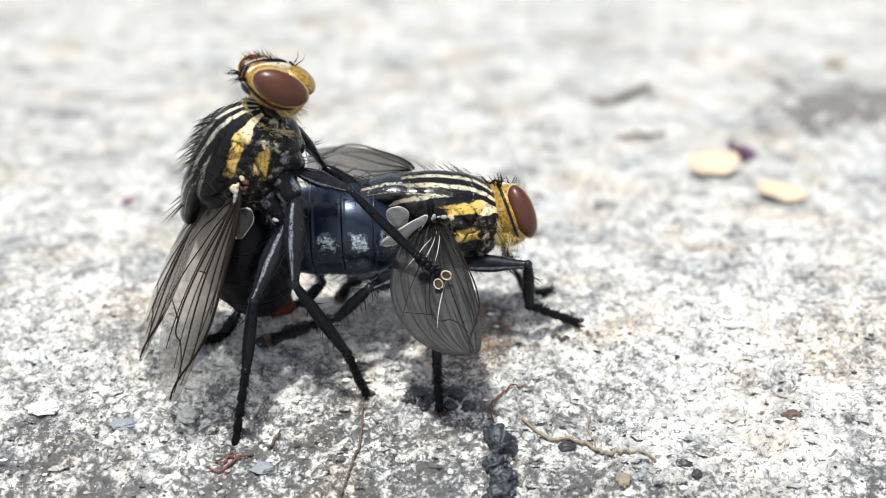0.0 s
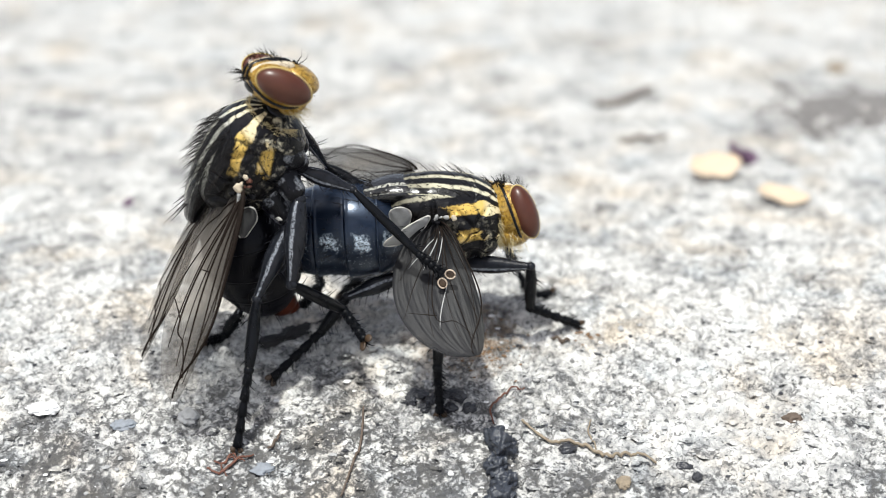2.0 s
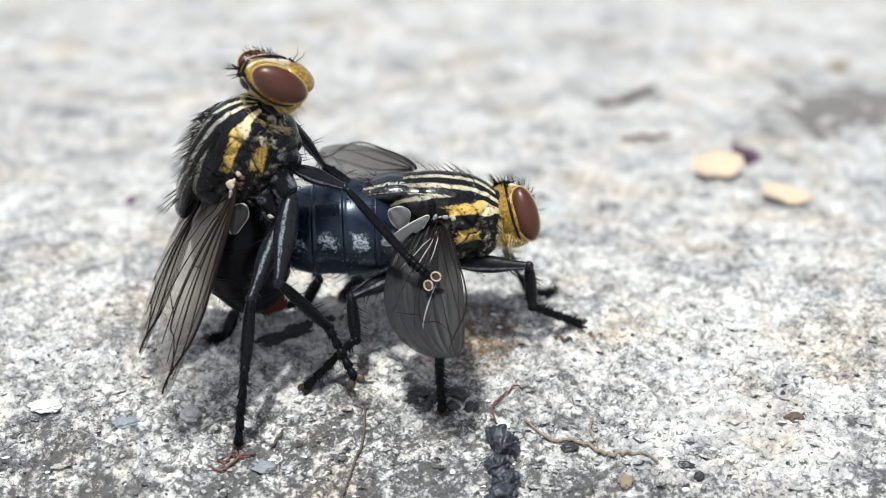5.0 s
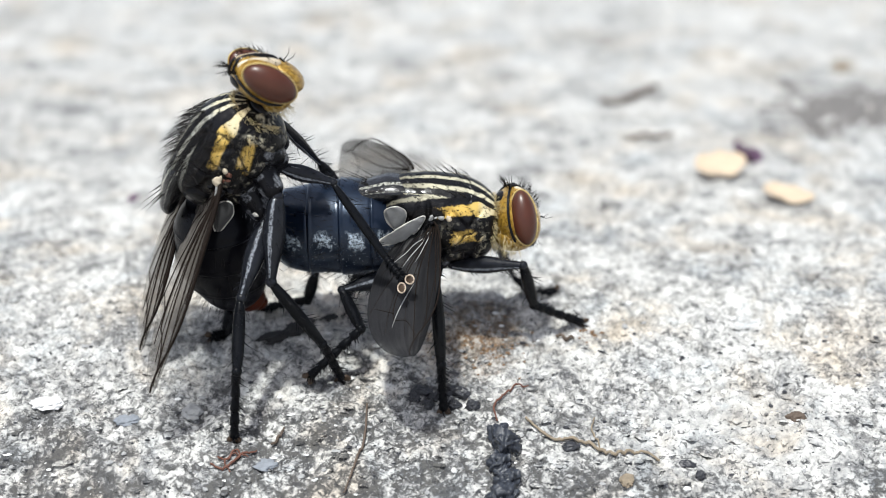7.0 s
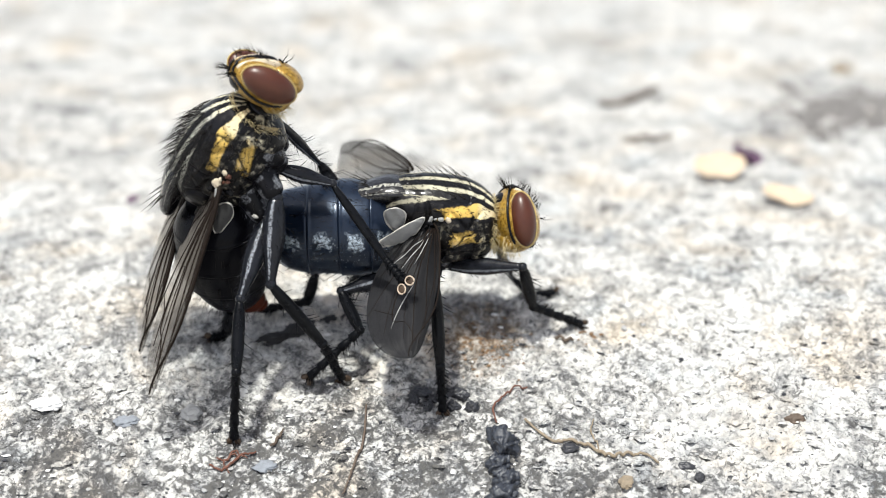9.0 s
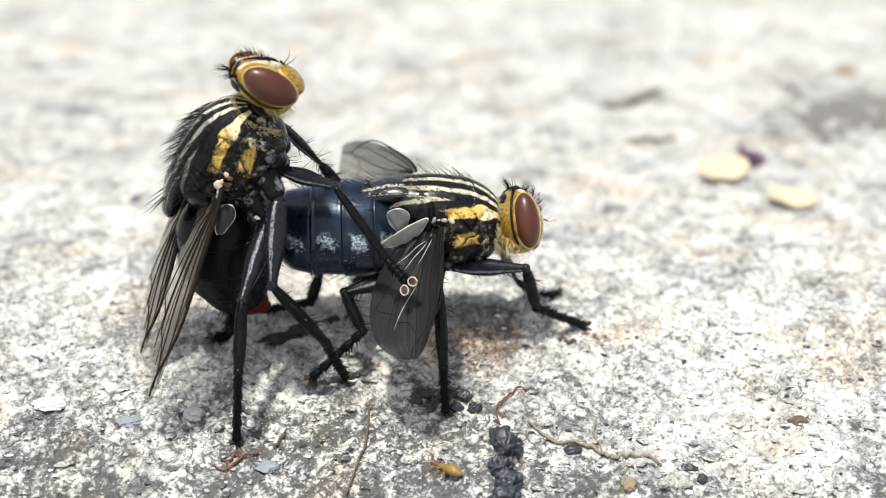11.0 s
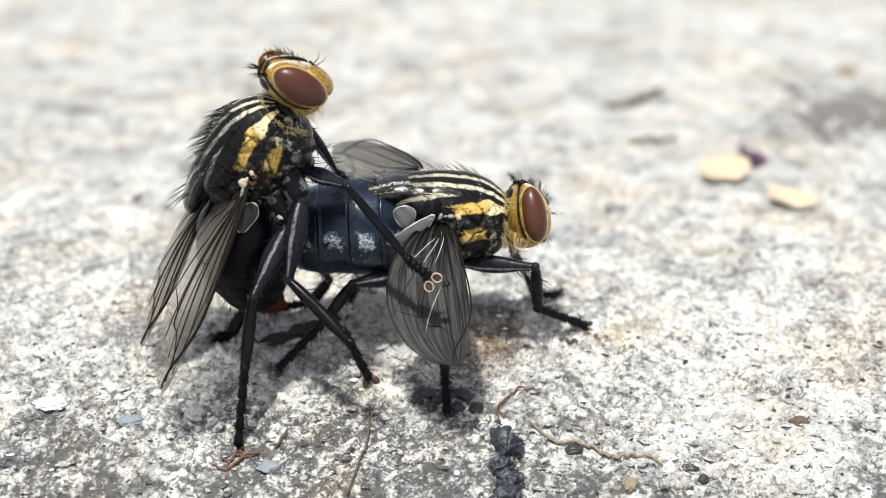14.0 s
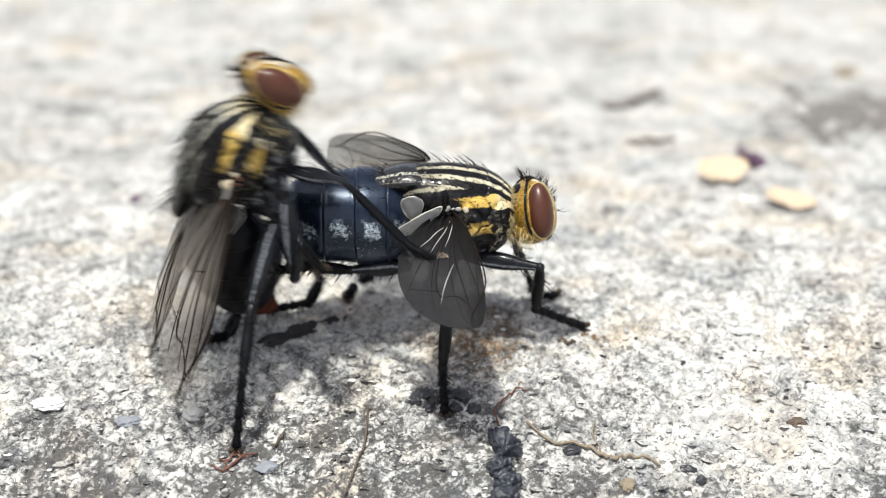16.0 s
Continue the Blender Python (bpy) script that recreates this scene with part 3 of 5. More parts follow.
def petal(name, at, size, turn, material, label, category):
    """A curled thin scrap with thickness."""
    bm = bmesh.new()
    k, n = 14, 10
    for top in (0, 1):
        for i in range(k + 1):
            for j in range(n + 1):
                u, v = i / k * 2 - 1, j / n * 2 - 1
                w = math.sqrt(max(0.0, 1 - u * u)) * (1 + 0.12 * math.sin(u * 7))
                bm.verts.new((u * size[0], v * w * size[1], size[2] * (0.5 * u * u + 0.4 * v * v * w + 0.12 * math.sin(4 * u + 3 * v)) + (0.06 if top else 0)))
    bm.verts.ensure_lookup_table()
    row, lay = n + 1, (k + 1) * (n + 1)
    for i in range(k):
        for j in range(n):
            q = [i * row + j, i * row + j + 1, (i + 1) * row + j + 1, (i + 1) * row + j]
            bm.faces.new([bm.verts[x] for x in q[::-1]])
            bm.faces.new([bm.verts[x + lay] for x in q])
    edge = [(i * row, (i + 1) * row) for i in range(k)] + [((i + 1) * row + n, i * row + n) for i in range(k)]
    for a, b in edge:
        bm.faces.new([bm.verts[a], bm.verts[b], bm.verts[b + lay], bm.verts[a + lay]])
    return tagged(part(name, bm, material, pose_mm=Matrix.Translation(on_stone(at, 0.08)) @ turn), label, category)


def flakes(count, seed):
    """Thin broken plates that lie half sunk in the stone, more of them on the near side."""
    rng = random.Random(seed)
    verts, faces = [], []
    n = 9
    for _ in range(count):
        x, y = rng.uniform(-18, 18), rng.triangular(-15, 9, -9)
        r = 0.08 + 0.30 * rng.random() ** 2.2
        h = r * rng.uniform(0.10, 0.28)
        turn = Euler((rng.gauss(0, 0.12), rng.gauss(0, 0.12), rng.uniform(0, 6.3))).to_matrix()
        at = on_stone((x, y), h * 0.1)
        wide = rng.uniform(0.35, 1.0)
        k0 = len(verts)
        spread = [rng.uniform(0.5, 1.3) for _ in range(n)]
        for ring, z in ((1.0, -h * 0.6), (0.86, h * 0.1), (0.55, h * 0.42)):
            for j in range(n):
                a = 2 * math.pi * j / n
                q = turn @ Vector((math.cos(a) * r * spread[j] * ring, math.sin(a) * r * spread[j] * ring * wide, z * rng.uniform(0.8, 1.2)))
                verts.append((at + q) * MM)
        for k in (0, 1):
            faces += [(k0 + k * n + j, k0 + k * n + (j + 1) % n, k0 + (k + 1) * n + (j + 1) % n, k0 + (k + 1) * n + j) for j in range(n)]
        faces.append(tuple(k0 + 2 * n + j for j in range(n)))
    me = bpy.data.meshes.new("stone_flakes")
    me.from_pydata(verts, [], faces)
    me.polygons.foreach_set("use_smooth", [True] * len(me.polygons))
    me.materials.append(STONE)
    return tagged(new("stone_flakes", me), "broken pale and grey flakes crusted on the stone", "stone flakes", kind="stuff")


WHITE_GRIT = plain("white quartz grit", (0.80, 0.79, 0.76), 0.5)
GREY_GRIT = plain("grey grit", (0.36, 0.36, 0.36), 0.7)
DARK_GRIT = plain("black mica grit", (0.035, 0.036, 0.042), 0.35)
BLUE_GREY = plain("blue grey pebble", (0.24, 0.26, 0.29), 0.8, 0.2, 0.4)
SLATE = plain("dark slate pebble", (0.035, 0.040, 0.052), 0.3, 0.12, 0.97)
STRAW = plain("dry straw", (0.26, 0.21, 0.15), 0.8, 0.15, 0.6)
RUST = plain("rust brown fibre", (0.14, 0.055, 0.035), 0.6)
BROWN = plain("brown bark", (0.11, 0.08, 0.06), 0.7)
BARK = plain("black bark", (0.022, 0.021, 0.023), 0.75)
YELLOW = plain("pale yellow petal", (0.56, 0.445, 0.325), 0.7, 0.5, 0.2)
PURPLE = plain("purple petal", (0.10, 0.045, 0.095), 0.6)
ORANGE = plain("orange crumb", (0.20, 0.12, 0.065), 0.8, 0.2, 0.6)
SHADE_CRUMB = plain("grey brown shade crumbs", (0.16, 0.15, 0.145), 0.9, 0.8, 0.6)

NEAR = (-18, 18, -15, 8)
flakes(1500, 77)
grit("white_grit", WHITE_GRIT, 900, 0.03, 0.16, 21, "scattered white quartz grains on the stone", NEAR)
grit("grey_grit", GREY_GRIT, 1600, 0.03, 0.17, 22, "scattered grey grains on the stone", NEAR)
grit("dark_grit", DARK_GRIT, 2200, 0.025, 0.12, 23, "scattered black mineral grains on the stone", NEAR)

for spot, size, seed in (((1.91, -6.02), (0.32, 0.36, 0.34), 1), ((2.10, -6.67), (0.42, 0.44, 0.40), 2), ((1.88, -7.36), (0.40, 0.42, 0.36), 3), ((2.13, -7.99), (0.44, 0.46, 0.42), 4), ((1.89, -8.65), (0.42, 0.44, 0.36), 11)):
    pebble("dark_pebble", spot, size, SLATE, "glossy blue-black slate pebble in a row of pebbles", seed, rough=0.6, lift=0.25, crag=0.12)["group"] = "row of dark pebbles"
pebble("white_pebble", (-13.62, -4.33), (0.6, 0.5, 0.16), WHITE_GRIT, "rounded white quartz pebble set in the stone", 3, rough=0.34)
pebble("grey_pebble", (-10.76, -5.27), (0.42, 0.36, 0.16), BLUE_GREY, "small blue-grey pebble set in the stone", 4, rough=0.34)
pebble("grey_pebble", (-5.95, -7.16), (0.44, 0.42, 0.14), BLUE_GREY, "small blue-grey pebble set in the stone", 5, rough=0.34)
pebble("grey_pebble", (-8.58, -4.90), (0.34, 0.4, 0.22), GREY_GRIT, "small grey pebble set in the stone", 6, rough=0.34)
pebble("black_crumb", (8.11, -7.27), (0.34, 0.2, 0.2), DARK_GRIT, "black mineral crumb on the stone", 7, "crumb")
pebble("black_crumb", (8.53, -7.75), (0.16, 0.2, 0.16), DARK_GRIT, "black mineral crumb on the stone", 8, "crumb")
pebble("black_crumb", (4.29, -6.48), (0.26, 0.2, 0.16), DARK_GRIT, "black mineral crumb on the stone", 9, "crumb")
pebble("black_crumb", (0.41, -3.91), (0.36, 0.3, 0.2), DARK_GRIT, "black mineral crumb on the stone", 10, "crumb")
pebble("black_crumb", (-0.76, -3.91), (0.36, 0.3, 0.2), DARK_GRIT, "black mineral crumb on the stone", 12, "crumb")
for spot, seed in (((-0.50, -4.65), 51), ((0.35, -4.60), 52), ((0.66, -4.28), 53), ((-0.27, -4.23), 54), ((1.01, -4.70), 55), ((-1.01, -4.38), 56)):
    pebble("black_crumb", spot, (0.22, 0.2, 0.18), DARK_GRIT, "black mineral crumb on the stone", seed, "crumb", 0.5, 0.3)
pebble("brown_crumb", (12.13, -5.00), (0.36, 0.3, 0.16), BROWN, "brown crumb lying on the pale stone", 13, "crumb")
grit("rust_grains", ORANGE, 420, 0.02, 0.10, 41, "rust-brown grains under the female fly", (0.0, 2.9, -2.9, -0.1), True)
grit("rust_grains", ORANGE, 30, 0.03, 0.12, 42, "rust-brown grains beside a foot", (4.5, 5.6, -1.6, -0.6), True)
pebble("yellow_crumb", (6.07, -8.06), (0.24, 0.42, 0.12), STRAW, "straw-coloured crumb on the stone", 16, "crumb")
# grey-brown crumbs added to stand in for the shade of a hollow
grit("shade_crumbs", SHADE_CRUMB, 420, 0.10, 0.75, 31, "grey-brown crumbs added in place of a shaded hollow", (16, 24, 21.5, 30.5), True)
pebble("brown_crumb", (20.40, 33.34), (0.6, 0.7, 0.3), STRAW, "brown crumb lying on the pale stone", 18, "crumb")
pebble("purple_scrap", (-12.93, 12.52), (0.25, 0.4, 0.2), PURPLE, "tiny purple petal scrap on the stone", 19, "petal")
pebble("bark_strip", (-5.02, -0.55), (1.75, 0.26, 0.2), BARK, "black strip of bark lying under the flies", 27, "bark", 0.36, 0.2, 40, 0.18)
fibre("straw", [(2.81, -5.34), (3.83, -6.10), (4.87, -6.35), (5.68, -7.02), (6.35, -6.87), (7.23, -7.16)], 0.06, STRAW, "curved dry straw lying on the stone", "straw")
fibre("straw", [(5.16, -5.27), (5.03, -5.85), (5.21, -6.35), (5.26, -6.72)], 0.03, STRAW, "thin dry straw thread crossing a longer one", "straw")
fibre("red_fibre", [(-7.74, -7.33), (-7.21, -7.41), (-6.78, -6.92), (-6.24, -6.60)], 0.045, RUST, "thin rust-red plant fibre on the stone")
fibre("red_fibre", [(1.85, -5.34), (1.76, -4.70), (2.37, -3.91), (2.96, -3.73)], 0.038, RUST, "thin rust-red plant fibre on the stone")
fibre("red_fibre", [(-7.54, -6.87), (-7.20, -7.09), (-6.93, -6.72), (-6.64, -7.02)], 0.035, RUST, "thin rust-red plant fibre on the stone")
fibre("red_fibre", [(-7.05, -7.58), (-7.27, -7.16), (-6.88, -6.87), (-6.48, -7.16)], 0.03, RUST, "thin rust-red plant fibre on the stone")
fibre("dark_twig", [(-2.60, -4.70), (-2.65, -5.98), (-2.93, -7.46), (-3.26, -8.61)], 0.045, BROWN, "thin dark brown twig lying on the stone", "twig")
fibre("dark_twig", [(7.51, 26.75), (8.94, 27.44), (10.64, 29.48)], 0.17, BROWN, "thin dark brown twig lying on the stone", "twig")
fibre("dark_twig", [(8.39, 20.98), (9.47, 21.34), (10.54, 21.77)], 0.11, BROWN, "thin dark brown twig lying on the stone", "twig")
fibre("dark_twig", [(4.04, -1.36), (4.33, -1.59), (4.63, -1.68)], 0.06, BROWN, "tiny dark splinter lying on the stone", "twig")
fibre("dark_twig", [(-5.77, -6.48), (-5.56, -6.22), (-5.38, -5.73)], 0.05, BROWN, "tiny dark splinter lying on the stone", "twig")
petal("yellow_petal", (11.9, 15.3), (1.15, 0.85, 0.45), pose(0, 0, 0.3, 20, -6, 12), YELLOW, "pale yellow dried petal lying on the stone", "petal")
petal("yellow_petal", (14.4, 12.5), (1.1, 0.62, 0.35), pose(0, 0, 0.2, 14, 8, -14), YELLOW, "pale yellow dried petal lying on the stone", "petal")
petal("purple_petal", (13.2, 17.6), (0.75, 0.7, 0.9), pose(0, 0, 0, 20, 25, 40), PURPLE, "small crumpled purple petal on the stone", "petal")


# ---- flies ----
def head_part(fly, m, face=(0.46, -0.30), eye=0.54):
    rng = random.Random(4)
    bm = bmesh.new()
    ball(bm, (0, 0, 0), (0.73, 1.22, 1.10), n=36)
    ball(bm, (face[0], 0, face[1]), (0.46, 0.80, 0.74), n=24)
    ball(bm, (-0.02, 0, -0.70), (0.74, 0.95, 0.5), n=24)
    head = part("head", bm, GOLD, fly, "golden dusted head", m)
    for side in (-1, 1):
        bm = bmesh.new()
        ball(bm, (0, 0, 0), (eye, 0.44, 0.95), n=40)
        part("eye", bm, EYE, head, "large red-brown compound eye", Matrix.Translation((0.13, side * 0.97, 0.10)) @ pose(0, 0, 0, side * 10, -6, side * 10))
        bm = bmesh.new()
        pts = []
        for i in range(25):
            t = radians(75 + 215 * i / 24)
            x, z = 0.08 + (eye + 0.06) * math.cos(t) - 0.06 * math.sin(t), 0.10 + 1.04 * math.sin(t)
            q = 1 - (x / 0.80) ** 2 - (z / 1.12) ** 2
            pts.append((x, side * (1.22 * math.sqrt(max(q, 0.02)) + 0.0), z))
        tube(bm, pts, [0.03] + [0.05] * 23 + [0.03], 8)
        part("eye_line", bm, BLACK, head, "black line behind the eye")
        bm = bmesh.new()
        ring = [((eye + 0.015) * math.cos(q), side * 0.01, 0.975 * math.sin(q)) for q in np.linspace(0, 2 * math.pi * 0.985, 48)]
        tube(bm, ring, [0.028] * 48, 8)
        part("eye_rim", bm, RIM, head, "pale golden rim of the eye", Matrix.Translation((0.13, side * 0.97, 0.10)) @ pose(0, 0, 0, side * 10, -6, side * 10))
        bm = bmesh.new()
        ball(bm, (0.0, 0, -0.18), (0.05, 0.055, 0.19), n=14)
        ball(bm, (0.0, 0, 0.0), (0.05, 0.05, 0.06), n=14)
        tube(bm, [(0.06, 0, -0.1), (0.3, side * 0.1, -0.12), (0.5, side * 0.25, 0.0)], [0.02, 0.012, 0.004], 5)
        part("antenna", bm, BLACK, head, "short black antenna", Matrix.Translation((0.41 + face[0], side * 0.12, 0.38 + face[1])) @ pose(0, 0, 0, 0, 12, 0))
    bm = bmesh.new()
    ball(bm, (-0.40, 0, 0.62), (0.24, 0.46, 0.32), n=24)
    part("occiput", bm, BLACK, head, "black back of the head")
    bm = bmesh.new()
    ball(bm, (0.46, 0, 0.50), (0.26, 0.17, 0.74), pose(0, 0, 0, 0, -34, 0))
    part("frontal_stripe", bm, BLACK, head, "black stripe between the eyes")
    for side in (-1, 1):
        bm = bmesh.new()
        ball(bm, (0.42, side * 0.30, 0.47), (0.25, 0.15, 0.76), pose(0, 0, 0, 0, -34, 0))
        part("brow", bm, CREAM, head, "pale cream band beside the eye")
    bm = bmesh.new()
    tube(bm, [(0.5, 0, -0.72), (0.60, 0, -0.96), (0.57, 0, -1.06)], [0.28, 0.2, 0.1], 14)
    part("proboscis", bm, BLACK, head, "dark folded mouthpart")
    bm = bmesh.new()
    for i in range(70):
        side = rng.choice((-1, 1))
        t = rng.uniform(-0.4, 1.0)
        root = (0.25 + 0.55 * math.cos(t * 1.6) * 0.9, side * rng.uniform(0.1, 0.42), 1.02 * math.sin(0.3 + t * 1.1) + 0.05)
        bristle(bm, root, (rng.uniform(0.2, 1), side * rng.uniform(0, 0.5), rng.uniform(0.4, 1.2)), rng.uniform(0.15, 0.42), 0.012, (-0.2, 0, 0.1))
    for i in range(18):
        side = 1 if i % 2 else -1
        bristle(bm, (-0.15 - 0.1 * rng.random(), side * rng.uniform(0.15, 0.5), 1.05), (rng.uniform(-0.6, 0.5), side * 0.3, 1), rng.uniform(0.3, 0.6), 0.022, (-0.2, 0, 0))
    for i in range(40):
        side = rng.choice((-1, 1))
        bristle(bm, (rng.uniform(0.2, 0.8), side * rng.uniform(0.2, 0.6), -0.85 - 0.2 * rng.random()), (rng.uniform(0.0, 1), side * 0.3, -0.6), rng.uniform(0.1, 0.25), 0.01)
    part("bristles", bm, HAIR, head, "fine black bristles")["kind"] = "stuff"
    bm = bmesh.new()
    for i in range(170):
        side = rng.choice((-1, 1))
        a = rng.uniform(-1.5, -0.4)
        bristle(bm, (-0.5 + rng.uniform(-0.1, 0.5), side * rng.uniform(0.2, 0.9), math.sin(a) * 0.95), (rng.uniform(-0.8, 0.3), side * rng.uniform(0, 0.6), -0.8), rng.uniform(0.25, 0.5), 0.009)
    part("beard", bm, FLUFF, head, "pale hair under the head")["kind"] = "stuff"
    return head


def side_plates(bm):
    """Raise uneven plates with sunken seams on both flanks of the thorax."""
    rng = random.Random(19)
    seeds = [(rng.uniform(-2.0, 1.7), radians(rng.uniform(58, 160)) * 1.4, rng.uniform(-1, 1)) for _ in range(17)]
    for v in bm.verts:
        a = abs(math.atan2(v.co.y, v.co.z))
        w = min(1.0, max(0.0, (math.degrees(a) - 50) / 14))
        if w == 0:
            continue
        d = sorted((math.hypot(v.co.x - sx, a * 1.4 - sa), k) for sx, sa, k in seeds)
        g = min(1.0, (d[1][0] - d[0][0]) / 0.22)
        g = g * g * (3 - 2 * g)
        lift = w * (0.13 * g - 0.08 + 0.05 * d[0][1])
        r = Vector((0, v.co.y, v.co.z))
        v.co += r.normalized() * lift


def hinge_part(fly, at, size, seed, skin):
    """Small uneven hard pieces round the root of a wing."""
    rng = random.Random(seed)
    for i in range(7):
        bm = bmesh.new()
        r = size * rng.uniform(0.5, 1.2)
        ball(bm, (0, 0, 0), (r, r * 0.6, r * rng.uniform(0.5, 1.0)), Euler((0, rng.uniform(0, 3), 0)).to_matrix().to_4x4(), 14)
        for v in bm.verts:
            v.co *= 1 + 0.9 * noise.noise(v.co * 9 + Vector((seed + i, 0, 0)))
        p = Vector(at) + Vector((rng.uniform(-3, 3) * size, rng.uniform(-0.5, 0.3) * size, rng.uniform(-2.5, 2.5) * size))
        part("wing_hinge", bm, skin if i % 3 else BLACK, fly, "", Matrix.Translation(p))


def thorax_part(fly, m, hairy=1.0, coxa=(0.27, 0.28, 0.5), skin=THORAX):
    rng = random.Random(7)
    bm = loft([(-2.15, 0.10, 0.7, 0.75), (-1.85, 0.10, 1.12, 1.05), (-1.0, 0.02, 1.5, 1.34), (0.0, -0.04, 1.6, 1.46), (0.9, -0.08, 1.5, 1.38), (1.45, -0.10, 1.2, 1.16), (1.75, -0.08, 0.85, 0.85), (1.9, -0.06, 0.45, 0.45)], 90, 112)
    side_plates(bm)
    thorax = part("thorax", bm, skin, fly, "black thorax with pale yellow stripes", m)
    bm = loft([(-1.25, -0.12, 0.1, 0.12), (-1.05, -0.08, 0.24, 0.46), (-0.35, 0, 0.38, 0.78), (0.5, 0.02, 0.44, 0.92), (1.0, 0, 0.3, 0.85)], 24, 32)
    part("scutellum", bm, SHIELD, thorax, "glossy black shield with pale lines", Matrix.Translation((-2.25, 0, 0.86)) @ pose(0, 0, 0, 0, -10, 0))
    bm = bmesh.new()
    tube(bm, [(1.5, 0, -0.2), (1.8, 0, -0.16), (2.1, 0, -0.1)], [0.5, 0.4, 0.3], 18)
    part("neck", bm, BLACK, thorax)
    bm = bmesh.new()
    for i in range(300):
        a = rng.uniform(-2.6, 2.6)
        bristle(bm, (1.7 + rng.uniform(-0.15, 0.1), 0.84 * math.sin(a), -0.1 + 0.84 * math.cos(a)), (rng.uniform(0.3, 1), math.sin(a), math.cos(a)), rng.uniform(0.2, 0.4), 0.011)
    part("neck_hair", bm, FLUFF, thorax, "pale hair round the neck")["kind"] = "stuff"
    for x, z in ((0.85, -1.12), (0.15, -1.3), (-0.6, -1.22)):
        for side in (-1, 1):
            bm = bmesh.new()
            ball(bm, (0, 0, 0), coxa, n=16)
            part("coxa", bm, COXA, thorax, "black leg base dusted with silver", Matrix.Translation((x, side * 0.55, z)) @ pose(0, 0, 0, side * -12, 10, 0))
    bm = bmesh.new()
    for i in range(int(230 * hairy)):
        a = rng.uniform(-1.2, 1.2)
        x = rng.uniform(-1.6, 1.5)
        q = curve([(-1.85, 0.58, 0), (-0.8, 1.45, 0), (0.1, 1.6, 0), (0.9, 1.42, 0), (1.75, 0.6, 0)], 50)
        rr = float(np.interp(x, q[:, 0], q[:, 1]))
        root = (x, rr * math.sin(a), rr * math.cos(a))
        bristle(bm, root, (-0.9, math.sin(a), math.cos(a)), rng.uniform(0.22, 0.46) * (1.0 if hairy < 1 else 1.35), 0.011 if hairy < 1 else 0.008, (-0.3 if hairy < 1 else -0.9, 0, 0))
    for i in range(16 if hairy < 1 else 60):
        a = rng.choice((-1, 1)) * rng.choice((0.25, 0.75, 1.15)) + rng.uniform(-0.06, 0.06)
        x = rng.uniform(-1.9, 1.2)
        rr = float(np.interp(x, [-1.9, -1.2, 0, 0.9, 1.4], [0.9, 1.25, 1.58, 1.4, 1.0]))
        bristle(bm, (x, rr * math.sin(a), rr * math.cos(a)), (-0.8, math.sin(a), math.cos(a)), rng.uniform(0.45, 0.85), 0.018, (-0.4, 0, 0))
    for i in range(150):
        a = rng.choice((-1, 1)) * rng.uniform(1.0, 2.2)
        x = rng.uniform(-1.7, 1.5)
        bristle(bm, (x, 1.36 * math.sin(a), 1.5 * math.cos(a)), (rng.uniform(-1, 0.2), math.sin(a), math.cos(a)), rng.uniform(0.2, 0.5), 0.011, (-0.2, 0, -0.2))
    for i in range(10):
        a = rng.uniform(-1, 1)
        bristle(bm, (-2.3, a * 0.6, 1.0), (-1, a * 0.7, 0.25), rng.uniform(0.7, 1.3), 0.024, (-0.1, 0, 0.1))
    part("bristles", bm, HAIR, thorax, "long black bristles")["kind"] = "stuff"
    return thorax


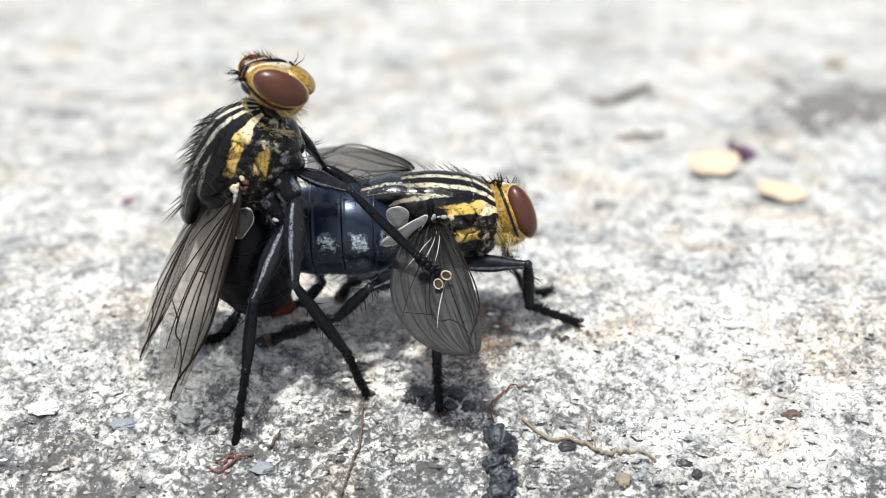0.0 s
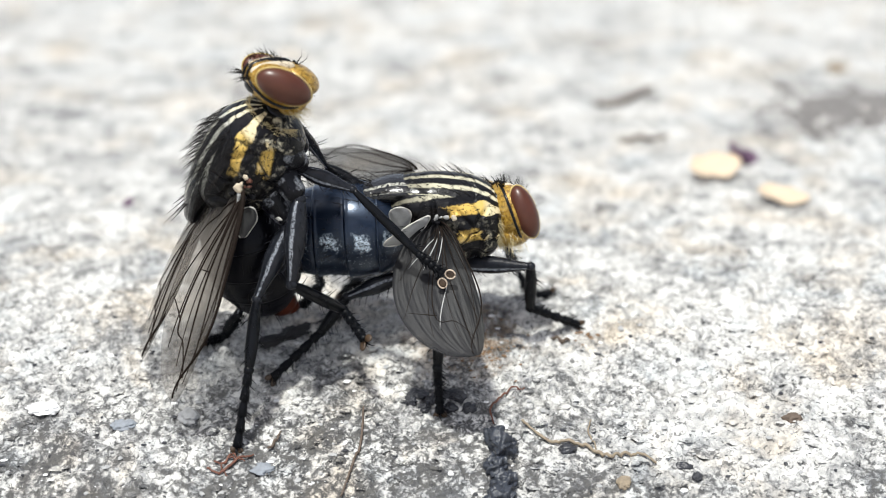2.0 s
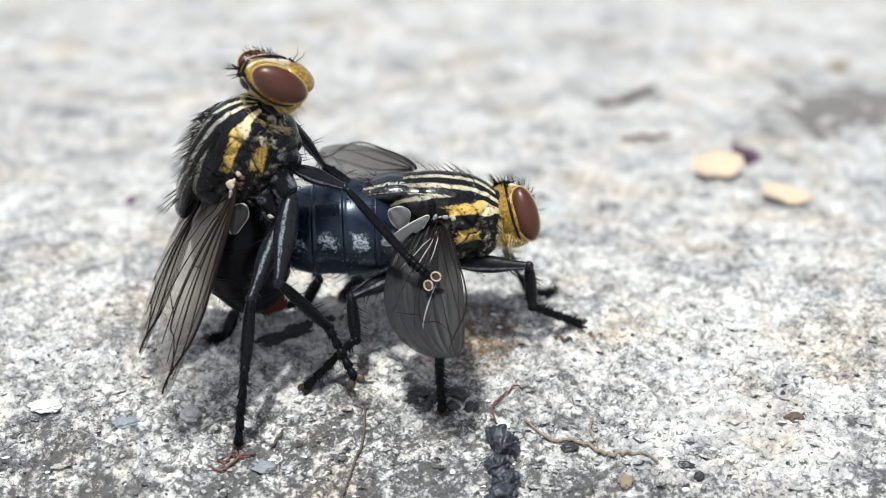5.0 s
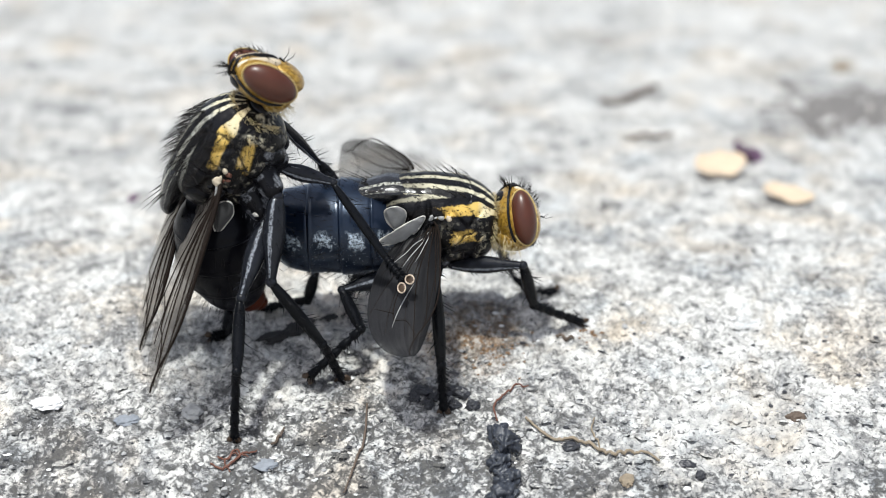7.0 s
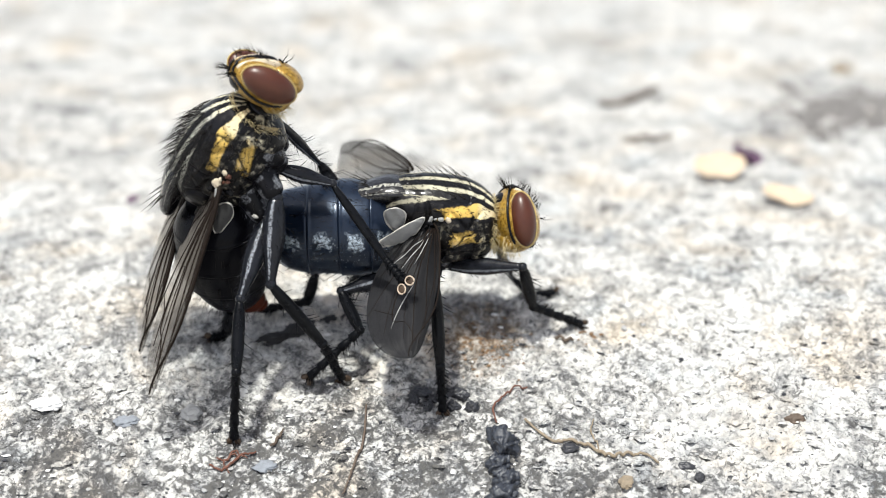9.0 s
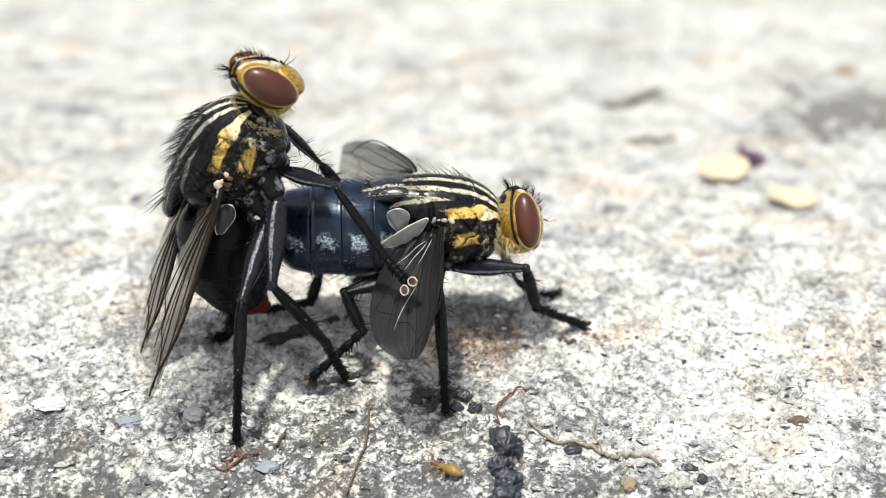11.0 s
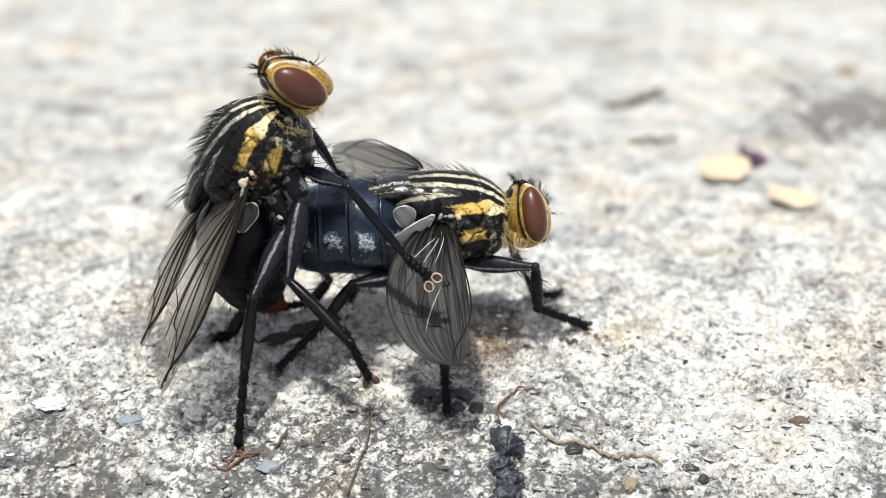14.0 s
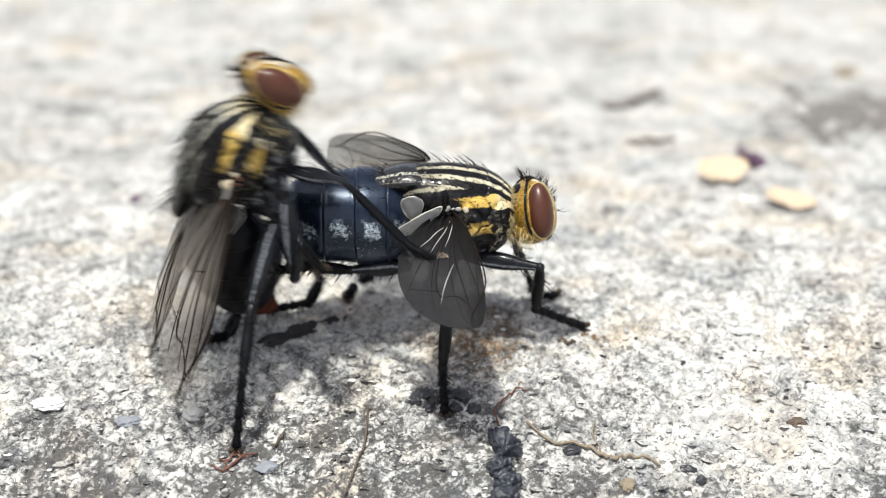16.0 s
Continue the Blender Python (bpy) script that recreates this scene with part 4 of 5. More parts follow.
def abdomen_part(fly, m, tip, skin, label, blunt=0.0):
    """Four overlapping rings along -x from the base, each with its own edge."""
    prof = [(0.0, 0.0, 1.05, 1.1), (0.6, 0.0, 1.45, 1.5), (1.5, 0.0, 1.66, 1.7), (2.6, 0.0, 1.60, 1.62), (3.5, -0.05, 1.25 + 0.25 * blunt, 1.25 + 0.2 * blunt), (4.2, -0.1 + 0.1 * blunt, 0.75 + 0.5 * blunt, 0.75 + 0.3 * blunt), (4.55, -0.12 + 0.15 * blunt, 0.25 + 0.6 * blunt, 0.25 + 0.4 * blunt)]
    c = curve(prof, 120)
    edges = [0.0, 0.95, 2.05, 3.15, 4.55]
    base = None
    for i in range(4):
        a, b = edges[i] - (0.12 if i else 0), edges[i + 1]
        rows = []
        for q in np.linspace(a, b, 9):
            z, h, w = (float(np.interp(q, c[:, 0], c[:, k])) for k in (1, 2, 3))
            s = (q - a) / (b - a)
            lift = 0.035 * s - (0.06 if q < edges[i] else 0)
            rows.append((-q, z, h + lift, w + lift))
        if i < 3:
            rows.append((-b - 0.02, rows[-1][1], rows[-1][2] - 0.03, rows[-1][3] - 0.03))
        bm = loft(rows[::-1], 26, 48)
        if base is None:
            base = part("abdomen", bm, skin, fly, label, m)
        else:
            part("segment", bm, skin, base)
    bm = bmesh.new()
    ball(bm, (-4.2, 0, -0.55), (0.5, 0.55, 0.6), n=20)
    ball(bm, (-4.45, 0, -0.8), (0.28, 0.3, 0.4), n=16)
    part("tail_end", bm, REDDISH, base, tip)
    rng = random.Random(11)
    bm = bmesh.new()
    for i in range(260):
        q = rng.uniform(0.5, 4.4)
        a = rng.uniform(0, 2 * math.pi)
        h = float(np.interp(q, c[:, 0], c[:, 2]))
        ln = rng.uniform(0.12, 0.28) if i % 6 else rng.uniform(0.35, 0.6)
        bristle(bm, (-q, h * math.sin(a), h * math.cos(a)), (-0.9, math.sin(a) * 0.6, math.cos(a) * 0.6), ln, 0.01 if i % 6 else 0.015, (-0.2, 0, 0))
    part("bristles", bm, HAIR, base, "short black bristles")["kind"] = "stuff"
    return base


def wing_outline(s, wide=1.0):
    """Front and rear edge of a wing at the share s of its length, for a length of one."""
    if not 0 < s < 1:
        return 0.0, 0.0
    return 0.11 * (4 * s * (1 - s)) ** 0.5, -0.36 * wide * s ** 0.5 * (1 - s) ** 0.52 / 0.49


# pale strips that paint the glints on the wing's folds
FOLD_GLINTS = (((0.47, 0.68), (0.62, 0.52), (0.76, 0.37)), ((0.08, 0.76), (0.2, 0.58), (0.32, 0.42)), ((0.08, 0.82), (0.2, 0.72), (0.3, 0.62)), ((0.1, 0.66), (0.19, 0.42), (0.28, 0.22)))


def wing_meshes(length, wide=1.0, vein=1.0, folded=False):
    bm = bmesh.new()
    uvl = bm.loops.layers.uv.verify()
    k, n = 48, 36

    def place(s, q):
        a, b = wing_outline(s, wide)
        y = (b + (a - b) * q) * length
        z = 0.05 * math.sin(q * 9 + s * 3) * math.sin(math.pi * s) * 0.6 - 0.35 * (y / length) ** 2 * length + 0.03 * length * math.sin(s * 2.5) + 0.085 * math.sin(q * 26 + 1) * math.exp(-s * 6.5)
        return (s * length, y, z)

    g = [[bm.verts.new(place(0.004 + 0.992 * i / k, j / n)) for j in range(n + 1)] for i in range(k + 1)]
    for i in range(k):
        for j in range(n):
            fc = bm.faces.new((g[i][j], g[i][j + 1], g[i + 1][j + 1], g[i + 1][j]))
            for lp, (a, b) in zip(fc.loops, ((i, j), (i, j + 1), (i + 1, j + 1), (i + 1, j))):
                lp[uvl].uv = (a / k, b / n)
    # veins: share along and across at start and end, with a bow
    lines = [[(0.01, 1.0), (0.3, 1.0), (0.7, 1.0), (0.985, 0.6)], [(0.03, 0.9), (0.3, 0.93), (0.55, 0.98)], [(0.03, 0.85), (0.35, 0.84), (0.8, 0.93)], [(0.03, 0.82), (0.4, 0.72), (0.75, 0.74), (0.95, 0.75)], [(0.05, 0.76), (0.35, 0.55), (0.68, 0.40), (0.74, 0.62), (0.88, 0.82)], [(0.05, 0.72), (0.3, 0.40), (0.55, 0.12), (0.62, 0.02)], [(0.05, 0.65), (0.2, 0.3), (0.34, 0.1)], [(0.40, 0.70), (0.41, 0.53)], [(0.66, 0.42), (0.58, 0.1)], [(0.05, 0.95), (0.4, 0.955), (0.9, 0.88)], [(0.05, 0.80), (0.45, 0.64), (0.85, 0.58)], [(0.05, 0.70), (0.4, 0.47), (0.7, 0.30), (0.8, 0.22)]]
    veins = []
    for i, ln in enumerate(lines):
        pts = [place(a, b) for _, a, b in curve([(k, *p) for k, p in enumerate(ln)], 9 * len(ln))]
        vb = bmesh.new()
        r0 = 0.042 if i == 0 else 0.026 if i < 5 else 0.018
        tube(vb, pts, [r0 * vein * (1 - 0.6 * j / len(pts)) for j in range(len(pts))], 6)
        veins.append(vb)
    fold_glints = []
    for ln in (FOLD_GLINTS if folded else ()):
        pts = [place(a, b) for _, a, b in curve([(k, *p) for k, p in enumerate(ln)], 16)]
        vb = bmesh.new()
        tube(vb, pts, [0.024 * math.sin(math.pi * (0.1 + 0.85 * j / 15)) for j in range(16)], 6)
        fold_glints.append(vb)
    return bm, veins, fold_glints


def frame_of(root, tip, chord):
    """Pose whose x runs from root to tip and whose y leans to chord."""
    x = (Vector(tip) - Vector(root)).normalized()
    y = Vector(chord)
    y = (y - x * y.dot(x)).normalized()
    m = Matrix((x, y, x.cross(y))).transposed().to_4x4()
    m.translation = root
    return m


def wing_part(fly, length, m, skin, label, wide=1.0, vein=1.0, folded=False):
    bm, veins, fold_glints = wing_meshes(length, wide, vein, folded)
    wing = part("wing", bm, skin, fly, label, m)
    for vb in veins:
        part("vein", vb, VEIN, wing)
    for vb in fold_glints:
        part("fold_glint", vb, LOBE, wing, "pale strip painted as the glint on a wing fold")
    return wing


def scale_part(fly, at, size, turn, skin=None):
    """A pale, thin lobe with a thicker rim at the root of the wing."""
    bm = bmesh.new()
    ball(bm, (0, 0, 0), (size[0], 0.05, size[2]), n=24)
    for v in bm.verts:
        v.co.x *= 1 + 0.18 * math.sin(v.co.z / size[2] * 2.2 + 0.6)
        v.co.y += 0.035 * math.sin(v.co.x * 14 + v.co.z * 6) + 0.1 * (v.co.x / size[0]) ** 2
    lobe = part("squama", bm, skin or LOBE, fly, "pale grey lobe at the wing root", Matrix.Translation(at) @ turn)
    bm = bmesh.new()
    pts = [(size[0] * math.cos(t) * (1 + 0.18 * math.sin(math.sin(t) * 2.2 + 0.6)), 0.1 * math.cos(t) ** 2 + 0.02 * math.sin(3 * t), size[2] * math.sin(t)) for t in np.linspace(-1.2, 4.6, 26)]
    tube(bm, pts, [0.024 + 0.012 * math.sin(i * 1.3) for i in range(26)], 6)
    part("rim", bm, PALE, lobe, "white thickened rim")


def strut_part(fly, pts, r, skin, label):
    """A thick vein at the root of a wing, through three points."""
    rows = curve([(i, *p) for i, p in enumerate(pts)], 12)
    bm = bmesh.new()
    tube(bm, [q[1:] for q in rows], [r * (1.1 - 0.05 * i + 0.12 * math.sin(i * 2.1)) for i in range(12)], 8)
    part("wing_strut", bm, skin, fly, label)


def spot_part(fly, at, r):
    """A tuft of white dust on the dark flank."""
    bm = bmesh.new()
    ball(bm, (0, 0, 0), (r, r * 0.4, r * 0.8), n=16)
    for v in bm.verts:
        v.co *= 1 + 0.9 * noise.noise(v.co * 11)
    part("dust_tuft", bm, PALE, fly, "white dusty tuft", Matrix.Translation(at))


def knob_part(fly, at, r):
    """A cream knob over the root of the wing."""
    bm = bmesh.new()
    ball(bm, (0, 0, 0), (r, r * 0.7, r * 1.15), n=14)
    ball(bm, (r * 0.5, 0, r * 0.5), (r * 0.6, r * 0.5, r * 0.6), n=12)
    for v in bm.verts:
        v.co *= 1 + 0.5 * noise.noise(v.co * 9)
    part("tegula", bm, CREAM, fly, "cream knob at the wing root", Matrix.Translation(at))


SEGMENTS = {"femur": (0.26, 0.32, 0.17), "tibia": (0.18, 0.215, 0.19), "tarsus": (0.13, 0.13, 0.12)}


def limb_mesh(kind, length, seed, stout=1.0):
    rng = random.Random(seed)
    bm = bmesh.new()
    r = [v * stout for v in SEGMENTS[kind]]
    if kind == "tarsus":
        pts, rad = [], []
        for i in range(5):
            a, b = length * i / 5, length * (i + 0.96) / 5
            pts += [(a, 0, 0), (a + (b - a) * 0.3, 0, 0), (b - 0.02, 0, 0), (b, 0, 0)]
            rad += [0.105, 0.14, 0.175, 0.115]
        tube(bm, pts, rad, 10)
        for i in range(80):
            x = rng.uniform(0, length)
            a = rng.uniform(0, 6.3)
            bristle(bm, (x, 0.1 * math.cos(a), 0.1 * math.sin(a)), (0.9, math.cos(a), math.sin(a)), rng.uniform(0.16, 0.34), 0.018)
    else:
        rows = [(0, 0, r[0] * 0.7, r[0] * 0.7), (0.15 * length, 0, r[0], r[0]), (0.45 * length, 0, r[1], r[1] * 0.85), (0.85 * length, 0, r[2], r[2]), (length, 0, r[2] * 0.75, r[2] * 0.75)]
        loft(rows, 18, 14, bm)
        ball(bm, (length, 0, 0), (r[2] * 0.95,) * 3, n=12)
        ball(bm, (0.02, 0, 0), (r[0] * 0.78,) * 3, n=12)
        for i in range(80 if kind == "femur" else 70):
            x = rng.uniform(0.1, 1) * length
            a = rng.uniform(0, 6.3)
            rr = float(np.interp(x / length, [0, 0.45, 1], r)) * 0.9
            ln = rng.uniform(0.1, 0.22) if i % 5 else rng.uniform(0.3, 0.48)
            bristle(bm, (x, rr * math.cos(a), rr * math.sin(a)), (0.8, math.cos(a), math.sin(a)), ln, 0.011 if i % 5 else 0.018)
    return bm


class Leg:
    """Three rigid pieces between hip, knee, ankle and toe; places in world millimetres."""

    def __init__(self, fly, rest, hip, knee, ankle, toe, seed, pad=1.0, stout=1.0, shin=1.0, root=None, facing=False):
        self.fly, self.rest = fly, rest
        self.joints = [Vector(p) for p in (hip, knee, ankle, toe)]
        self.hip = rest.inverted() @ self.joints[0]
        self.length = [(b - a).length for a, b in zip(self.joints, self.joints[1:])]
        self.parts = []
        for kind, ln in zip(("femur", "tibia", "tarsus"), self.length):
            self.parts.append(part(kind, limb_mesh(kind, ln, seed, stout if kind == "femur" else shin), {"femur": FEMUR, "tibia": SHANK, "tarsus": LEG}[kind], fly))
        if root:
            a, b = rest.inverted() @ Vector(root), self.hip
            bm, ln = bmesh.new(), (b - a).length
            loft([(-0.2, 0, 0.2, 0.2), (0.1 * ln, 0, 0.46, 0.42), (0.6 * ln, 0, 0.44, 0.40), (0.95 * ln, 0, 0.30, 0.28), (ln + 0.08, 0, 0.12, 0.12)], 16, 16, bm)
            rng = random.Random(seed)
            for i in range(30):
                q, x = rng.uniform(0, 6.3), rng.uniform(0.2, 1) * ln
                bristle(bm, (x, 0.4 * math.cos(q), 0.4 * math.sin(q)), (0.7, math.cos(q), math.sin(q)), rng.uniform(0.2, 0.5), 0.014)
            part("coxa", bm, COXA, fly, "black leg base dusted with silver", frame_of(a, b, (0, -1, 0.2)))
        if facing:
            for side in (-1, 1):
                bm = bmesh.new()
                ball(bm, (0, 0, 0), (0.145, 0.03, 0.125), n=14)
                part("foot_pad", bm, PAD, self.parts[2], "brown foot pad", Matrix.Translation((self.length[2] + 0.16, 0.1, side * 0.2)) @ pose(0, 0, 0, 0, side * -25, 0))
                bm = bmesh.new()
                ring = [(0.17 * math.cos(q), 0.03, 0.145 * math.sin(q)) for q in np.linspace(0, 6.1, 19)]
                tube(bm, ring, [0.026] * 19, 6)
                part("pad_rim", bm, TAN, self.parts[2], "pale rim of a foot pad", Matrix.Translation((self.length[2] + 0.16, 0.1, side * 0.2)) @ pose(0, 0, 0, 0, side * -25, 0))
        elif pad:
            for side in (-1, 1):
                bm = bmesh.new()
                ball(bm, (0, 0, 0), (0.15 * pad, 0.07, 0.105 * pad), n=14)
                part("foot_pad", bm, PAD, self.parts[2], "amber foot pad", Matrix.Translation((self.length[2] + 0.06 * pad, 0.04, side * 0.13 * pad)) @ pose(0, 0, 0, 0, side * -25, 0))
            bm = bmesh.new()
            for side in (-1, 1):
                bristle(bm, (self.length[2] - 0.03, side * 0.05, 0.03), (1, side * 0.8, 0.3), 0.34, 0.036, (0, 0, -0.5))
            part("claw", bm, HAIR, self.parts[2])
        self.put(self.joints, rest)

    def poses(self, joints, body):
        inv = body.inverted()
        out = []
        for a, b in zip(joints, joints[1:]):
            out.append(metres(frame_of(inv @ a, inv @ b, inv.to_3x3() @ Vector((0.05, -1, 0.3)))))
        return out

    def put(self, joints, body):
        for ob, m in zip(self.parts, self.poses(joints, body)):
            ob.matrix_basis = m

    def planted(self, body, ankle=None, toe=None):
        """Joints with the foot held still while the body moves: the knee gives way."""
        hip = body @ self.hip
        ankle, toe = Vector(ankle or self.joints[2]), Vector(toe or self.joints[3])
        a, b = self.length[0], self.length[1]
        d = ankle - hip
        r = min(d.length, (a + b) * 0.999)
        x = d.normalized()
        s = (a * a - b * b + r * r) / (2 * r)
        h = math.sqrt(max(a * a - s * s, 0))
        hint = self.joints[1] - self.joints[0]
        hint = (hint - x * hint.dot(x)).normalized()
        return [hip, hip + x * s + hint * h, ankle, toe]

    def reach(self, body, knee, ankle, toe):
        """Joints at given places, slid along the camera's line of sight until lengths fit."""
        out = [body @ self.hip]
        for goal, ln in zip((knee, ankle, toe), self.length):
            d = Vector(goal) - out[-1]
            b = d.dot(SIGHT)
            q = b * b - d.length_squared + ln * ln
            slide = min((-b + math.sqrt(q), -b - math.sqrt(q)), key=abs) if q > 0 else -b
            out.append(out[-1] + (d + SIGHT * slide).normalized() * ln)
        return out


SIGHT = Vector((0, 0.819, -0.574))


def body_pose(centre, row):
    _, dx, dz, turn = row
    return Matrix.Translation(Vector(centre) + Vector((dx, 0, dz))) @ pose(0, 0, 0, 0, -turn, 0)


FEMALE_AT = (0.02, 0, 4.06)
MALE_AT = (-7.34, -1.5, 7.83)
FEMALE_ROWS = [
    (0, 0.304, 0.105, 1.04),
    (1.5, 0.355, 0.156, 1.30),
    (4.6, 0.352, 0.169, 1.37),
    (5.6, -0.001, 0.010, -0.06),
    (11.5, 0.006, 0.013, -0.33),
    (13, 0.058, 0.030, 0.13),
    (13.5, 0.099, 0.068, 1.53),
    (14, 0.212, 0.180, 1.57),
    (14.5, 0.210, 0.158, 0.88),
    (15, 0.216, 0.161, 1.95),
    (15.6, 0.241, 0.182, 0.83),
    (16, 0.482, 0.506, -1.17),
]
MALE_ROWS = [
    (0, 0.768, -0.166, 3.92),
    (0.5, 0.834, -0.094, 4.26),
    (1, 0.824, -0.067, 3.28),
    (1.5, 0.844, -0.083, 4.19),
    (4.6, 0.807, -0.042, 3.80),
    (5.6, 0.020, 0.008, 0.34),
    (9, 0.014, -0.014, 0.61),
    (11.5, -0.053, -0.076, 1.09),
    (11.7, -0.053, -0.076, 1.09),
    (12, 0.257, 0.013, -3.27),
    (12.5, 0.313, -0.072, -2.14),
    (13.5, 0.518, -0.012, -2.79),
    (14, 0.739, -0.003, -1.35),
    (15, 0.664, 0.010, -2.29),
    (15.9, 0.661, -0.014, -1.16),
    (15.967, 0.595, -0.103, -1.06),
    (16.033, -0.405, -0.003, 4.94),
]


def at_time(rows, t):
    ts = [q[0] for q in rows]
    return (t, *(float(np.interp(t, ts, [q[k] for q in rows])) for k in (1, 2, 3)))


def female_at(t):
    return body_pose(FEMALE_AT, at_time(FEMALE_ROWS, t))


def male_at(t):
    return body_pose(MALE_AT, at_time(MALE_ROWS, t))


def fly_thing(centre, label):
    fly = new("flesh_fly")
    fly.empty_display_size = 0.002
    fly.matrix_basis = metres(LEAN @ Matrix.Translation(centre))
    return tagged(fly, label, "fly", "mating flies")


def local(centre, p):
    return Vector(p) - Vector(centre)


def tilted(p, centre, pitch, roll=0.0, yaw=0.0):
    """Place p in the fly's space, nose up by pitch degrees."""
    return Matrix.Translation(local(centre, p)) @ pose(0, 0, 0, 0, -pitch, 0) @ pose(0, 0, 0, roll, 0, yaw)


female = fly_thing(FEMALE_AT, "striped grey and black female fly standing on the stone")
thorax_part(female, tilted(FEMALE_AT, FEMALE_AT, -4, -14), 0.3)
female_head = head_part(female, tilted((2.55, 0, 4.04), FEMALE_AT, -3, -6, -8), eye=0.44)
abdomen_part(female, tilted((-1.51, 0, 3.7), FEMALE_AT, 2, -10), "dark red-brown tail end", ABDOMEN, "glossy blue-black abdomen with silvery patches", 1.0)
scale_part(female, local(FEMALE_AT, (-1.62, -1.6, 5.02)), (0.33, 0.16, 0.58), pose(0, 0, 0, 10, -8, 0))
scale_part(female, local(FEMALE_AT, (-1.39, -1.75, 4.51)), (0.88, 0.16, 0.30), pose(0, 0, 0, 10, -36, 0))
F_WING_ROOT = (-0.37, -1.5, 4.8)
F_FAR_ROOT = (-1.11, 1.2, 5.12)
female_wing = wing_part(female, 5.4, Matrix(), WING, "dark smoky translucent wing with black veins", 1.1, folded=True)
female_far_wing = wing_part(female, 5.4, Matrix(), FAR_WING, "grey translucent wing with dark veins", 1.15)

male = fly_thing(MALE_AT, "striped grey and black male fly mounted upright on the female")
thorax_part(male, tilted((-7.16, -1.5, 7.9), MALE_AT, 58, -5), 2.6, (0.44, 0.42, 0.66), GREYER)
head_part(male, tilted((-5.95, -1.5, 10.43), MALE_AT, 52, 10, 24), (0.52, -0.60))
abdomen_part(male, tilted((-7.72, -1.4, 5.73), MALE_AT, 94, 0), "red-brown tail end", DULL, "dull black abdomen curved downward")
LOBE_AT = (-7.36, -3.1, 6.14)
PALE_STRUT = ((-7.41, -3.15, 7.36), (-7.53, -3.2, 6.9), (-7.66, -3.25, 6.42))
BROWN_STRUT = ((-7.4, -3.05, 7.36), (-7.7, -3.2, 6.48), (-8.07, -3.5, 5.64))
SPOTS = (((-6.27, -3.0, 6.14), 0.1),)
M_WING_ROOT = (-7.31, -2.9, 7.44)
M_FAR_ROOT = (-8.81, -0.6, 5.59)
male_wing = wing_part(male, 7.6, Matrix(), PALE_WING, "brownish translucent wing with dark veins", 0.84, 1.9)
male_far_wing = wing_part(male, 6.1, Matrix(), PALE_WING, "brownish translucent wing with dark veins", 0.84, 1.9)
hinge_part(female, local(FEMALE_AT, (-0.23, -1.6, 4.89)), 0.09, 3, LOBE)
hinge_part(male, local(MALE_AT, (-7.28, -2.95, 7.61)), 0.085, 5, RUST)
hinge_part(male, local(MALE_AT, (-7.4, -2.9, 6.88)), 0.13, 8, BLACK)
knob_part(female, local(FEMALE_AT, (0.19, -1.6, 5.03)), 0.10)
knob_part(male, local(MALE_AT, (-7.42, -3.1, 7.53)), 0.16)
knob_part(male, local(MALE_AT, (-7.17, -3, 7.86)), 0.09)
scale_part(male, local(MALE_AT, LOBE_AT), (0.28, 0.12, 0.66), pose(0, 0, 0, 0, 22, 0), DUSK)
strut_part(male, [local(MALE_AT, p) for p in PALE_STRUT], 0.075, LOBE, "pale strut at the wing root")
strut_part(male, [local(MALE_AT, p) for p in BROWN_STRUT], 0.07, RUST, "red-brown front vein at the wing root")
for spot, size in SPOTS:
    spot_part(male, local(MALE_AT, spot), size)

FR, MR = Matrix.Translation(FEMALE_AT), Matrix.Translation(MALE_AT)
female_legs = {
    "front": Leg(female, FR, (0.32, -0.9, 2.64), (2.78, -1.7, 3.16), (3.21, -1.4, 1.23), foot((4.98, -0.73)), 1),
    "front_far": Leg(female, FR, (2.0, 0.6, 2.3), (2.56, 1.3, 0.52), (3.34, 1.2, -0.2), foot((4.12, 1.60)), 2, stout=0.55, shin=0.6),
    "middle": Leg(female, FR, (-0.37, -1.1, 3.09), (-0.23, -3.6, 3.81), (-0.06, -4.9, 1.33), foot((0.02, -4.90)), 3),
    "middle_far": Leg(female, FR, (-0.39, 0.9, 1.81), (-0.68, 2.4, 0.2), (-0.72, 2.0, -0.6), foot((-0.65, 0.47)), 4),
    "hind": Leg(female, FR, (-1.77, -1, 2.22), (-3.49, -2, 2.31), (-2.82, -2.9, 1.3), foot((-4.64, -3.32)), 5),
    "hind_far": Leg(female, FR, (-1.92, 1, 1.24), (-3.01, 2.3, 0.0), (-3.34, 2.3, -0.45), foot((-3.63, 1.66)), 6),
}
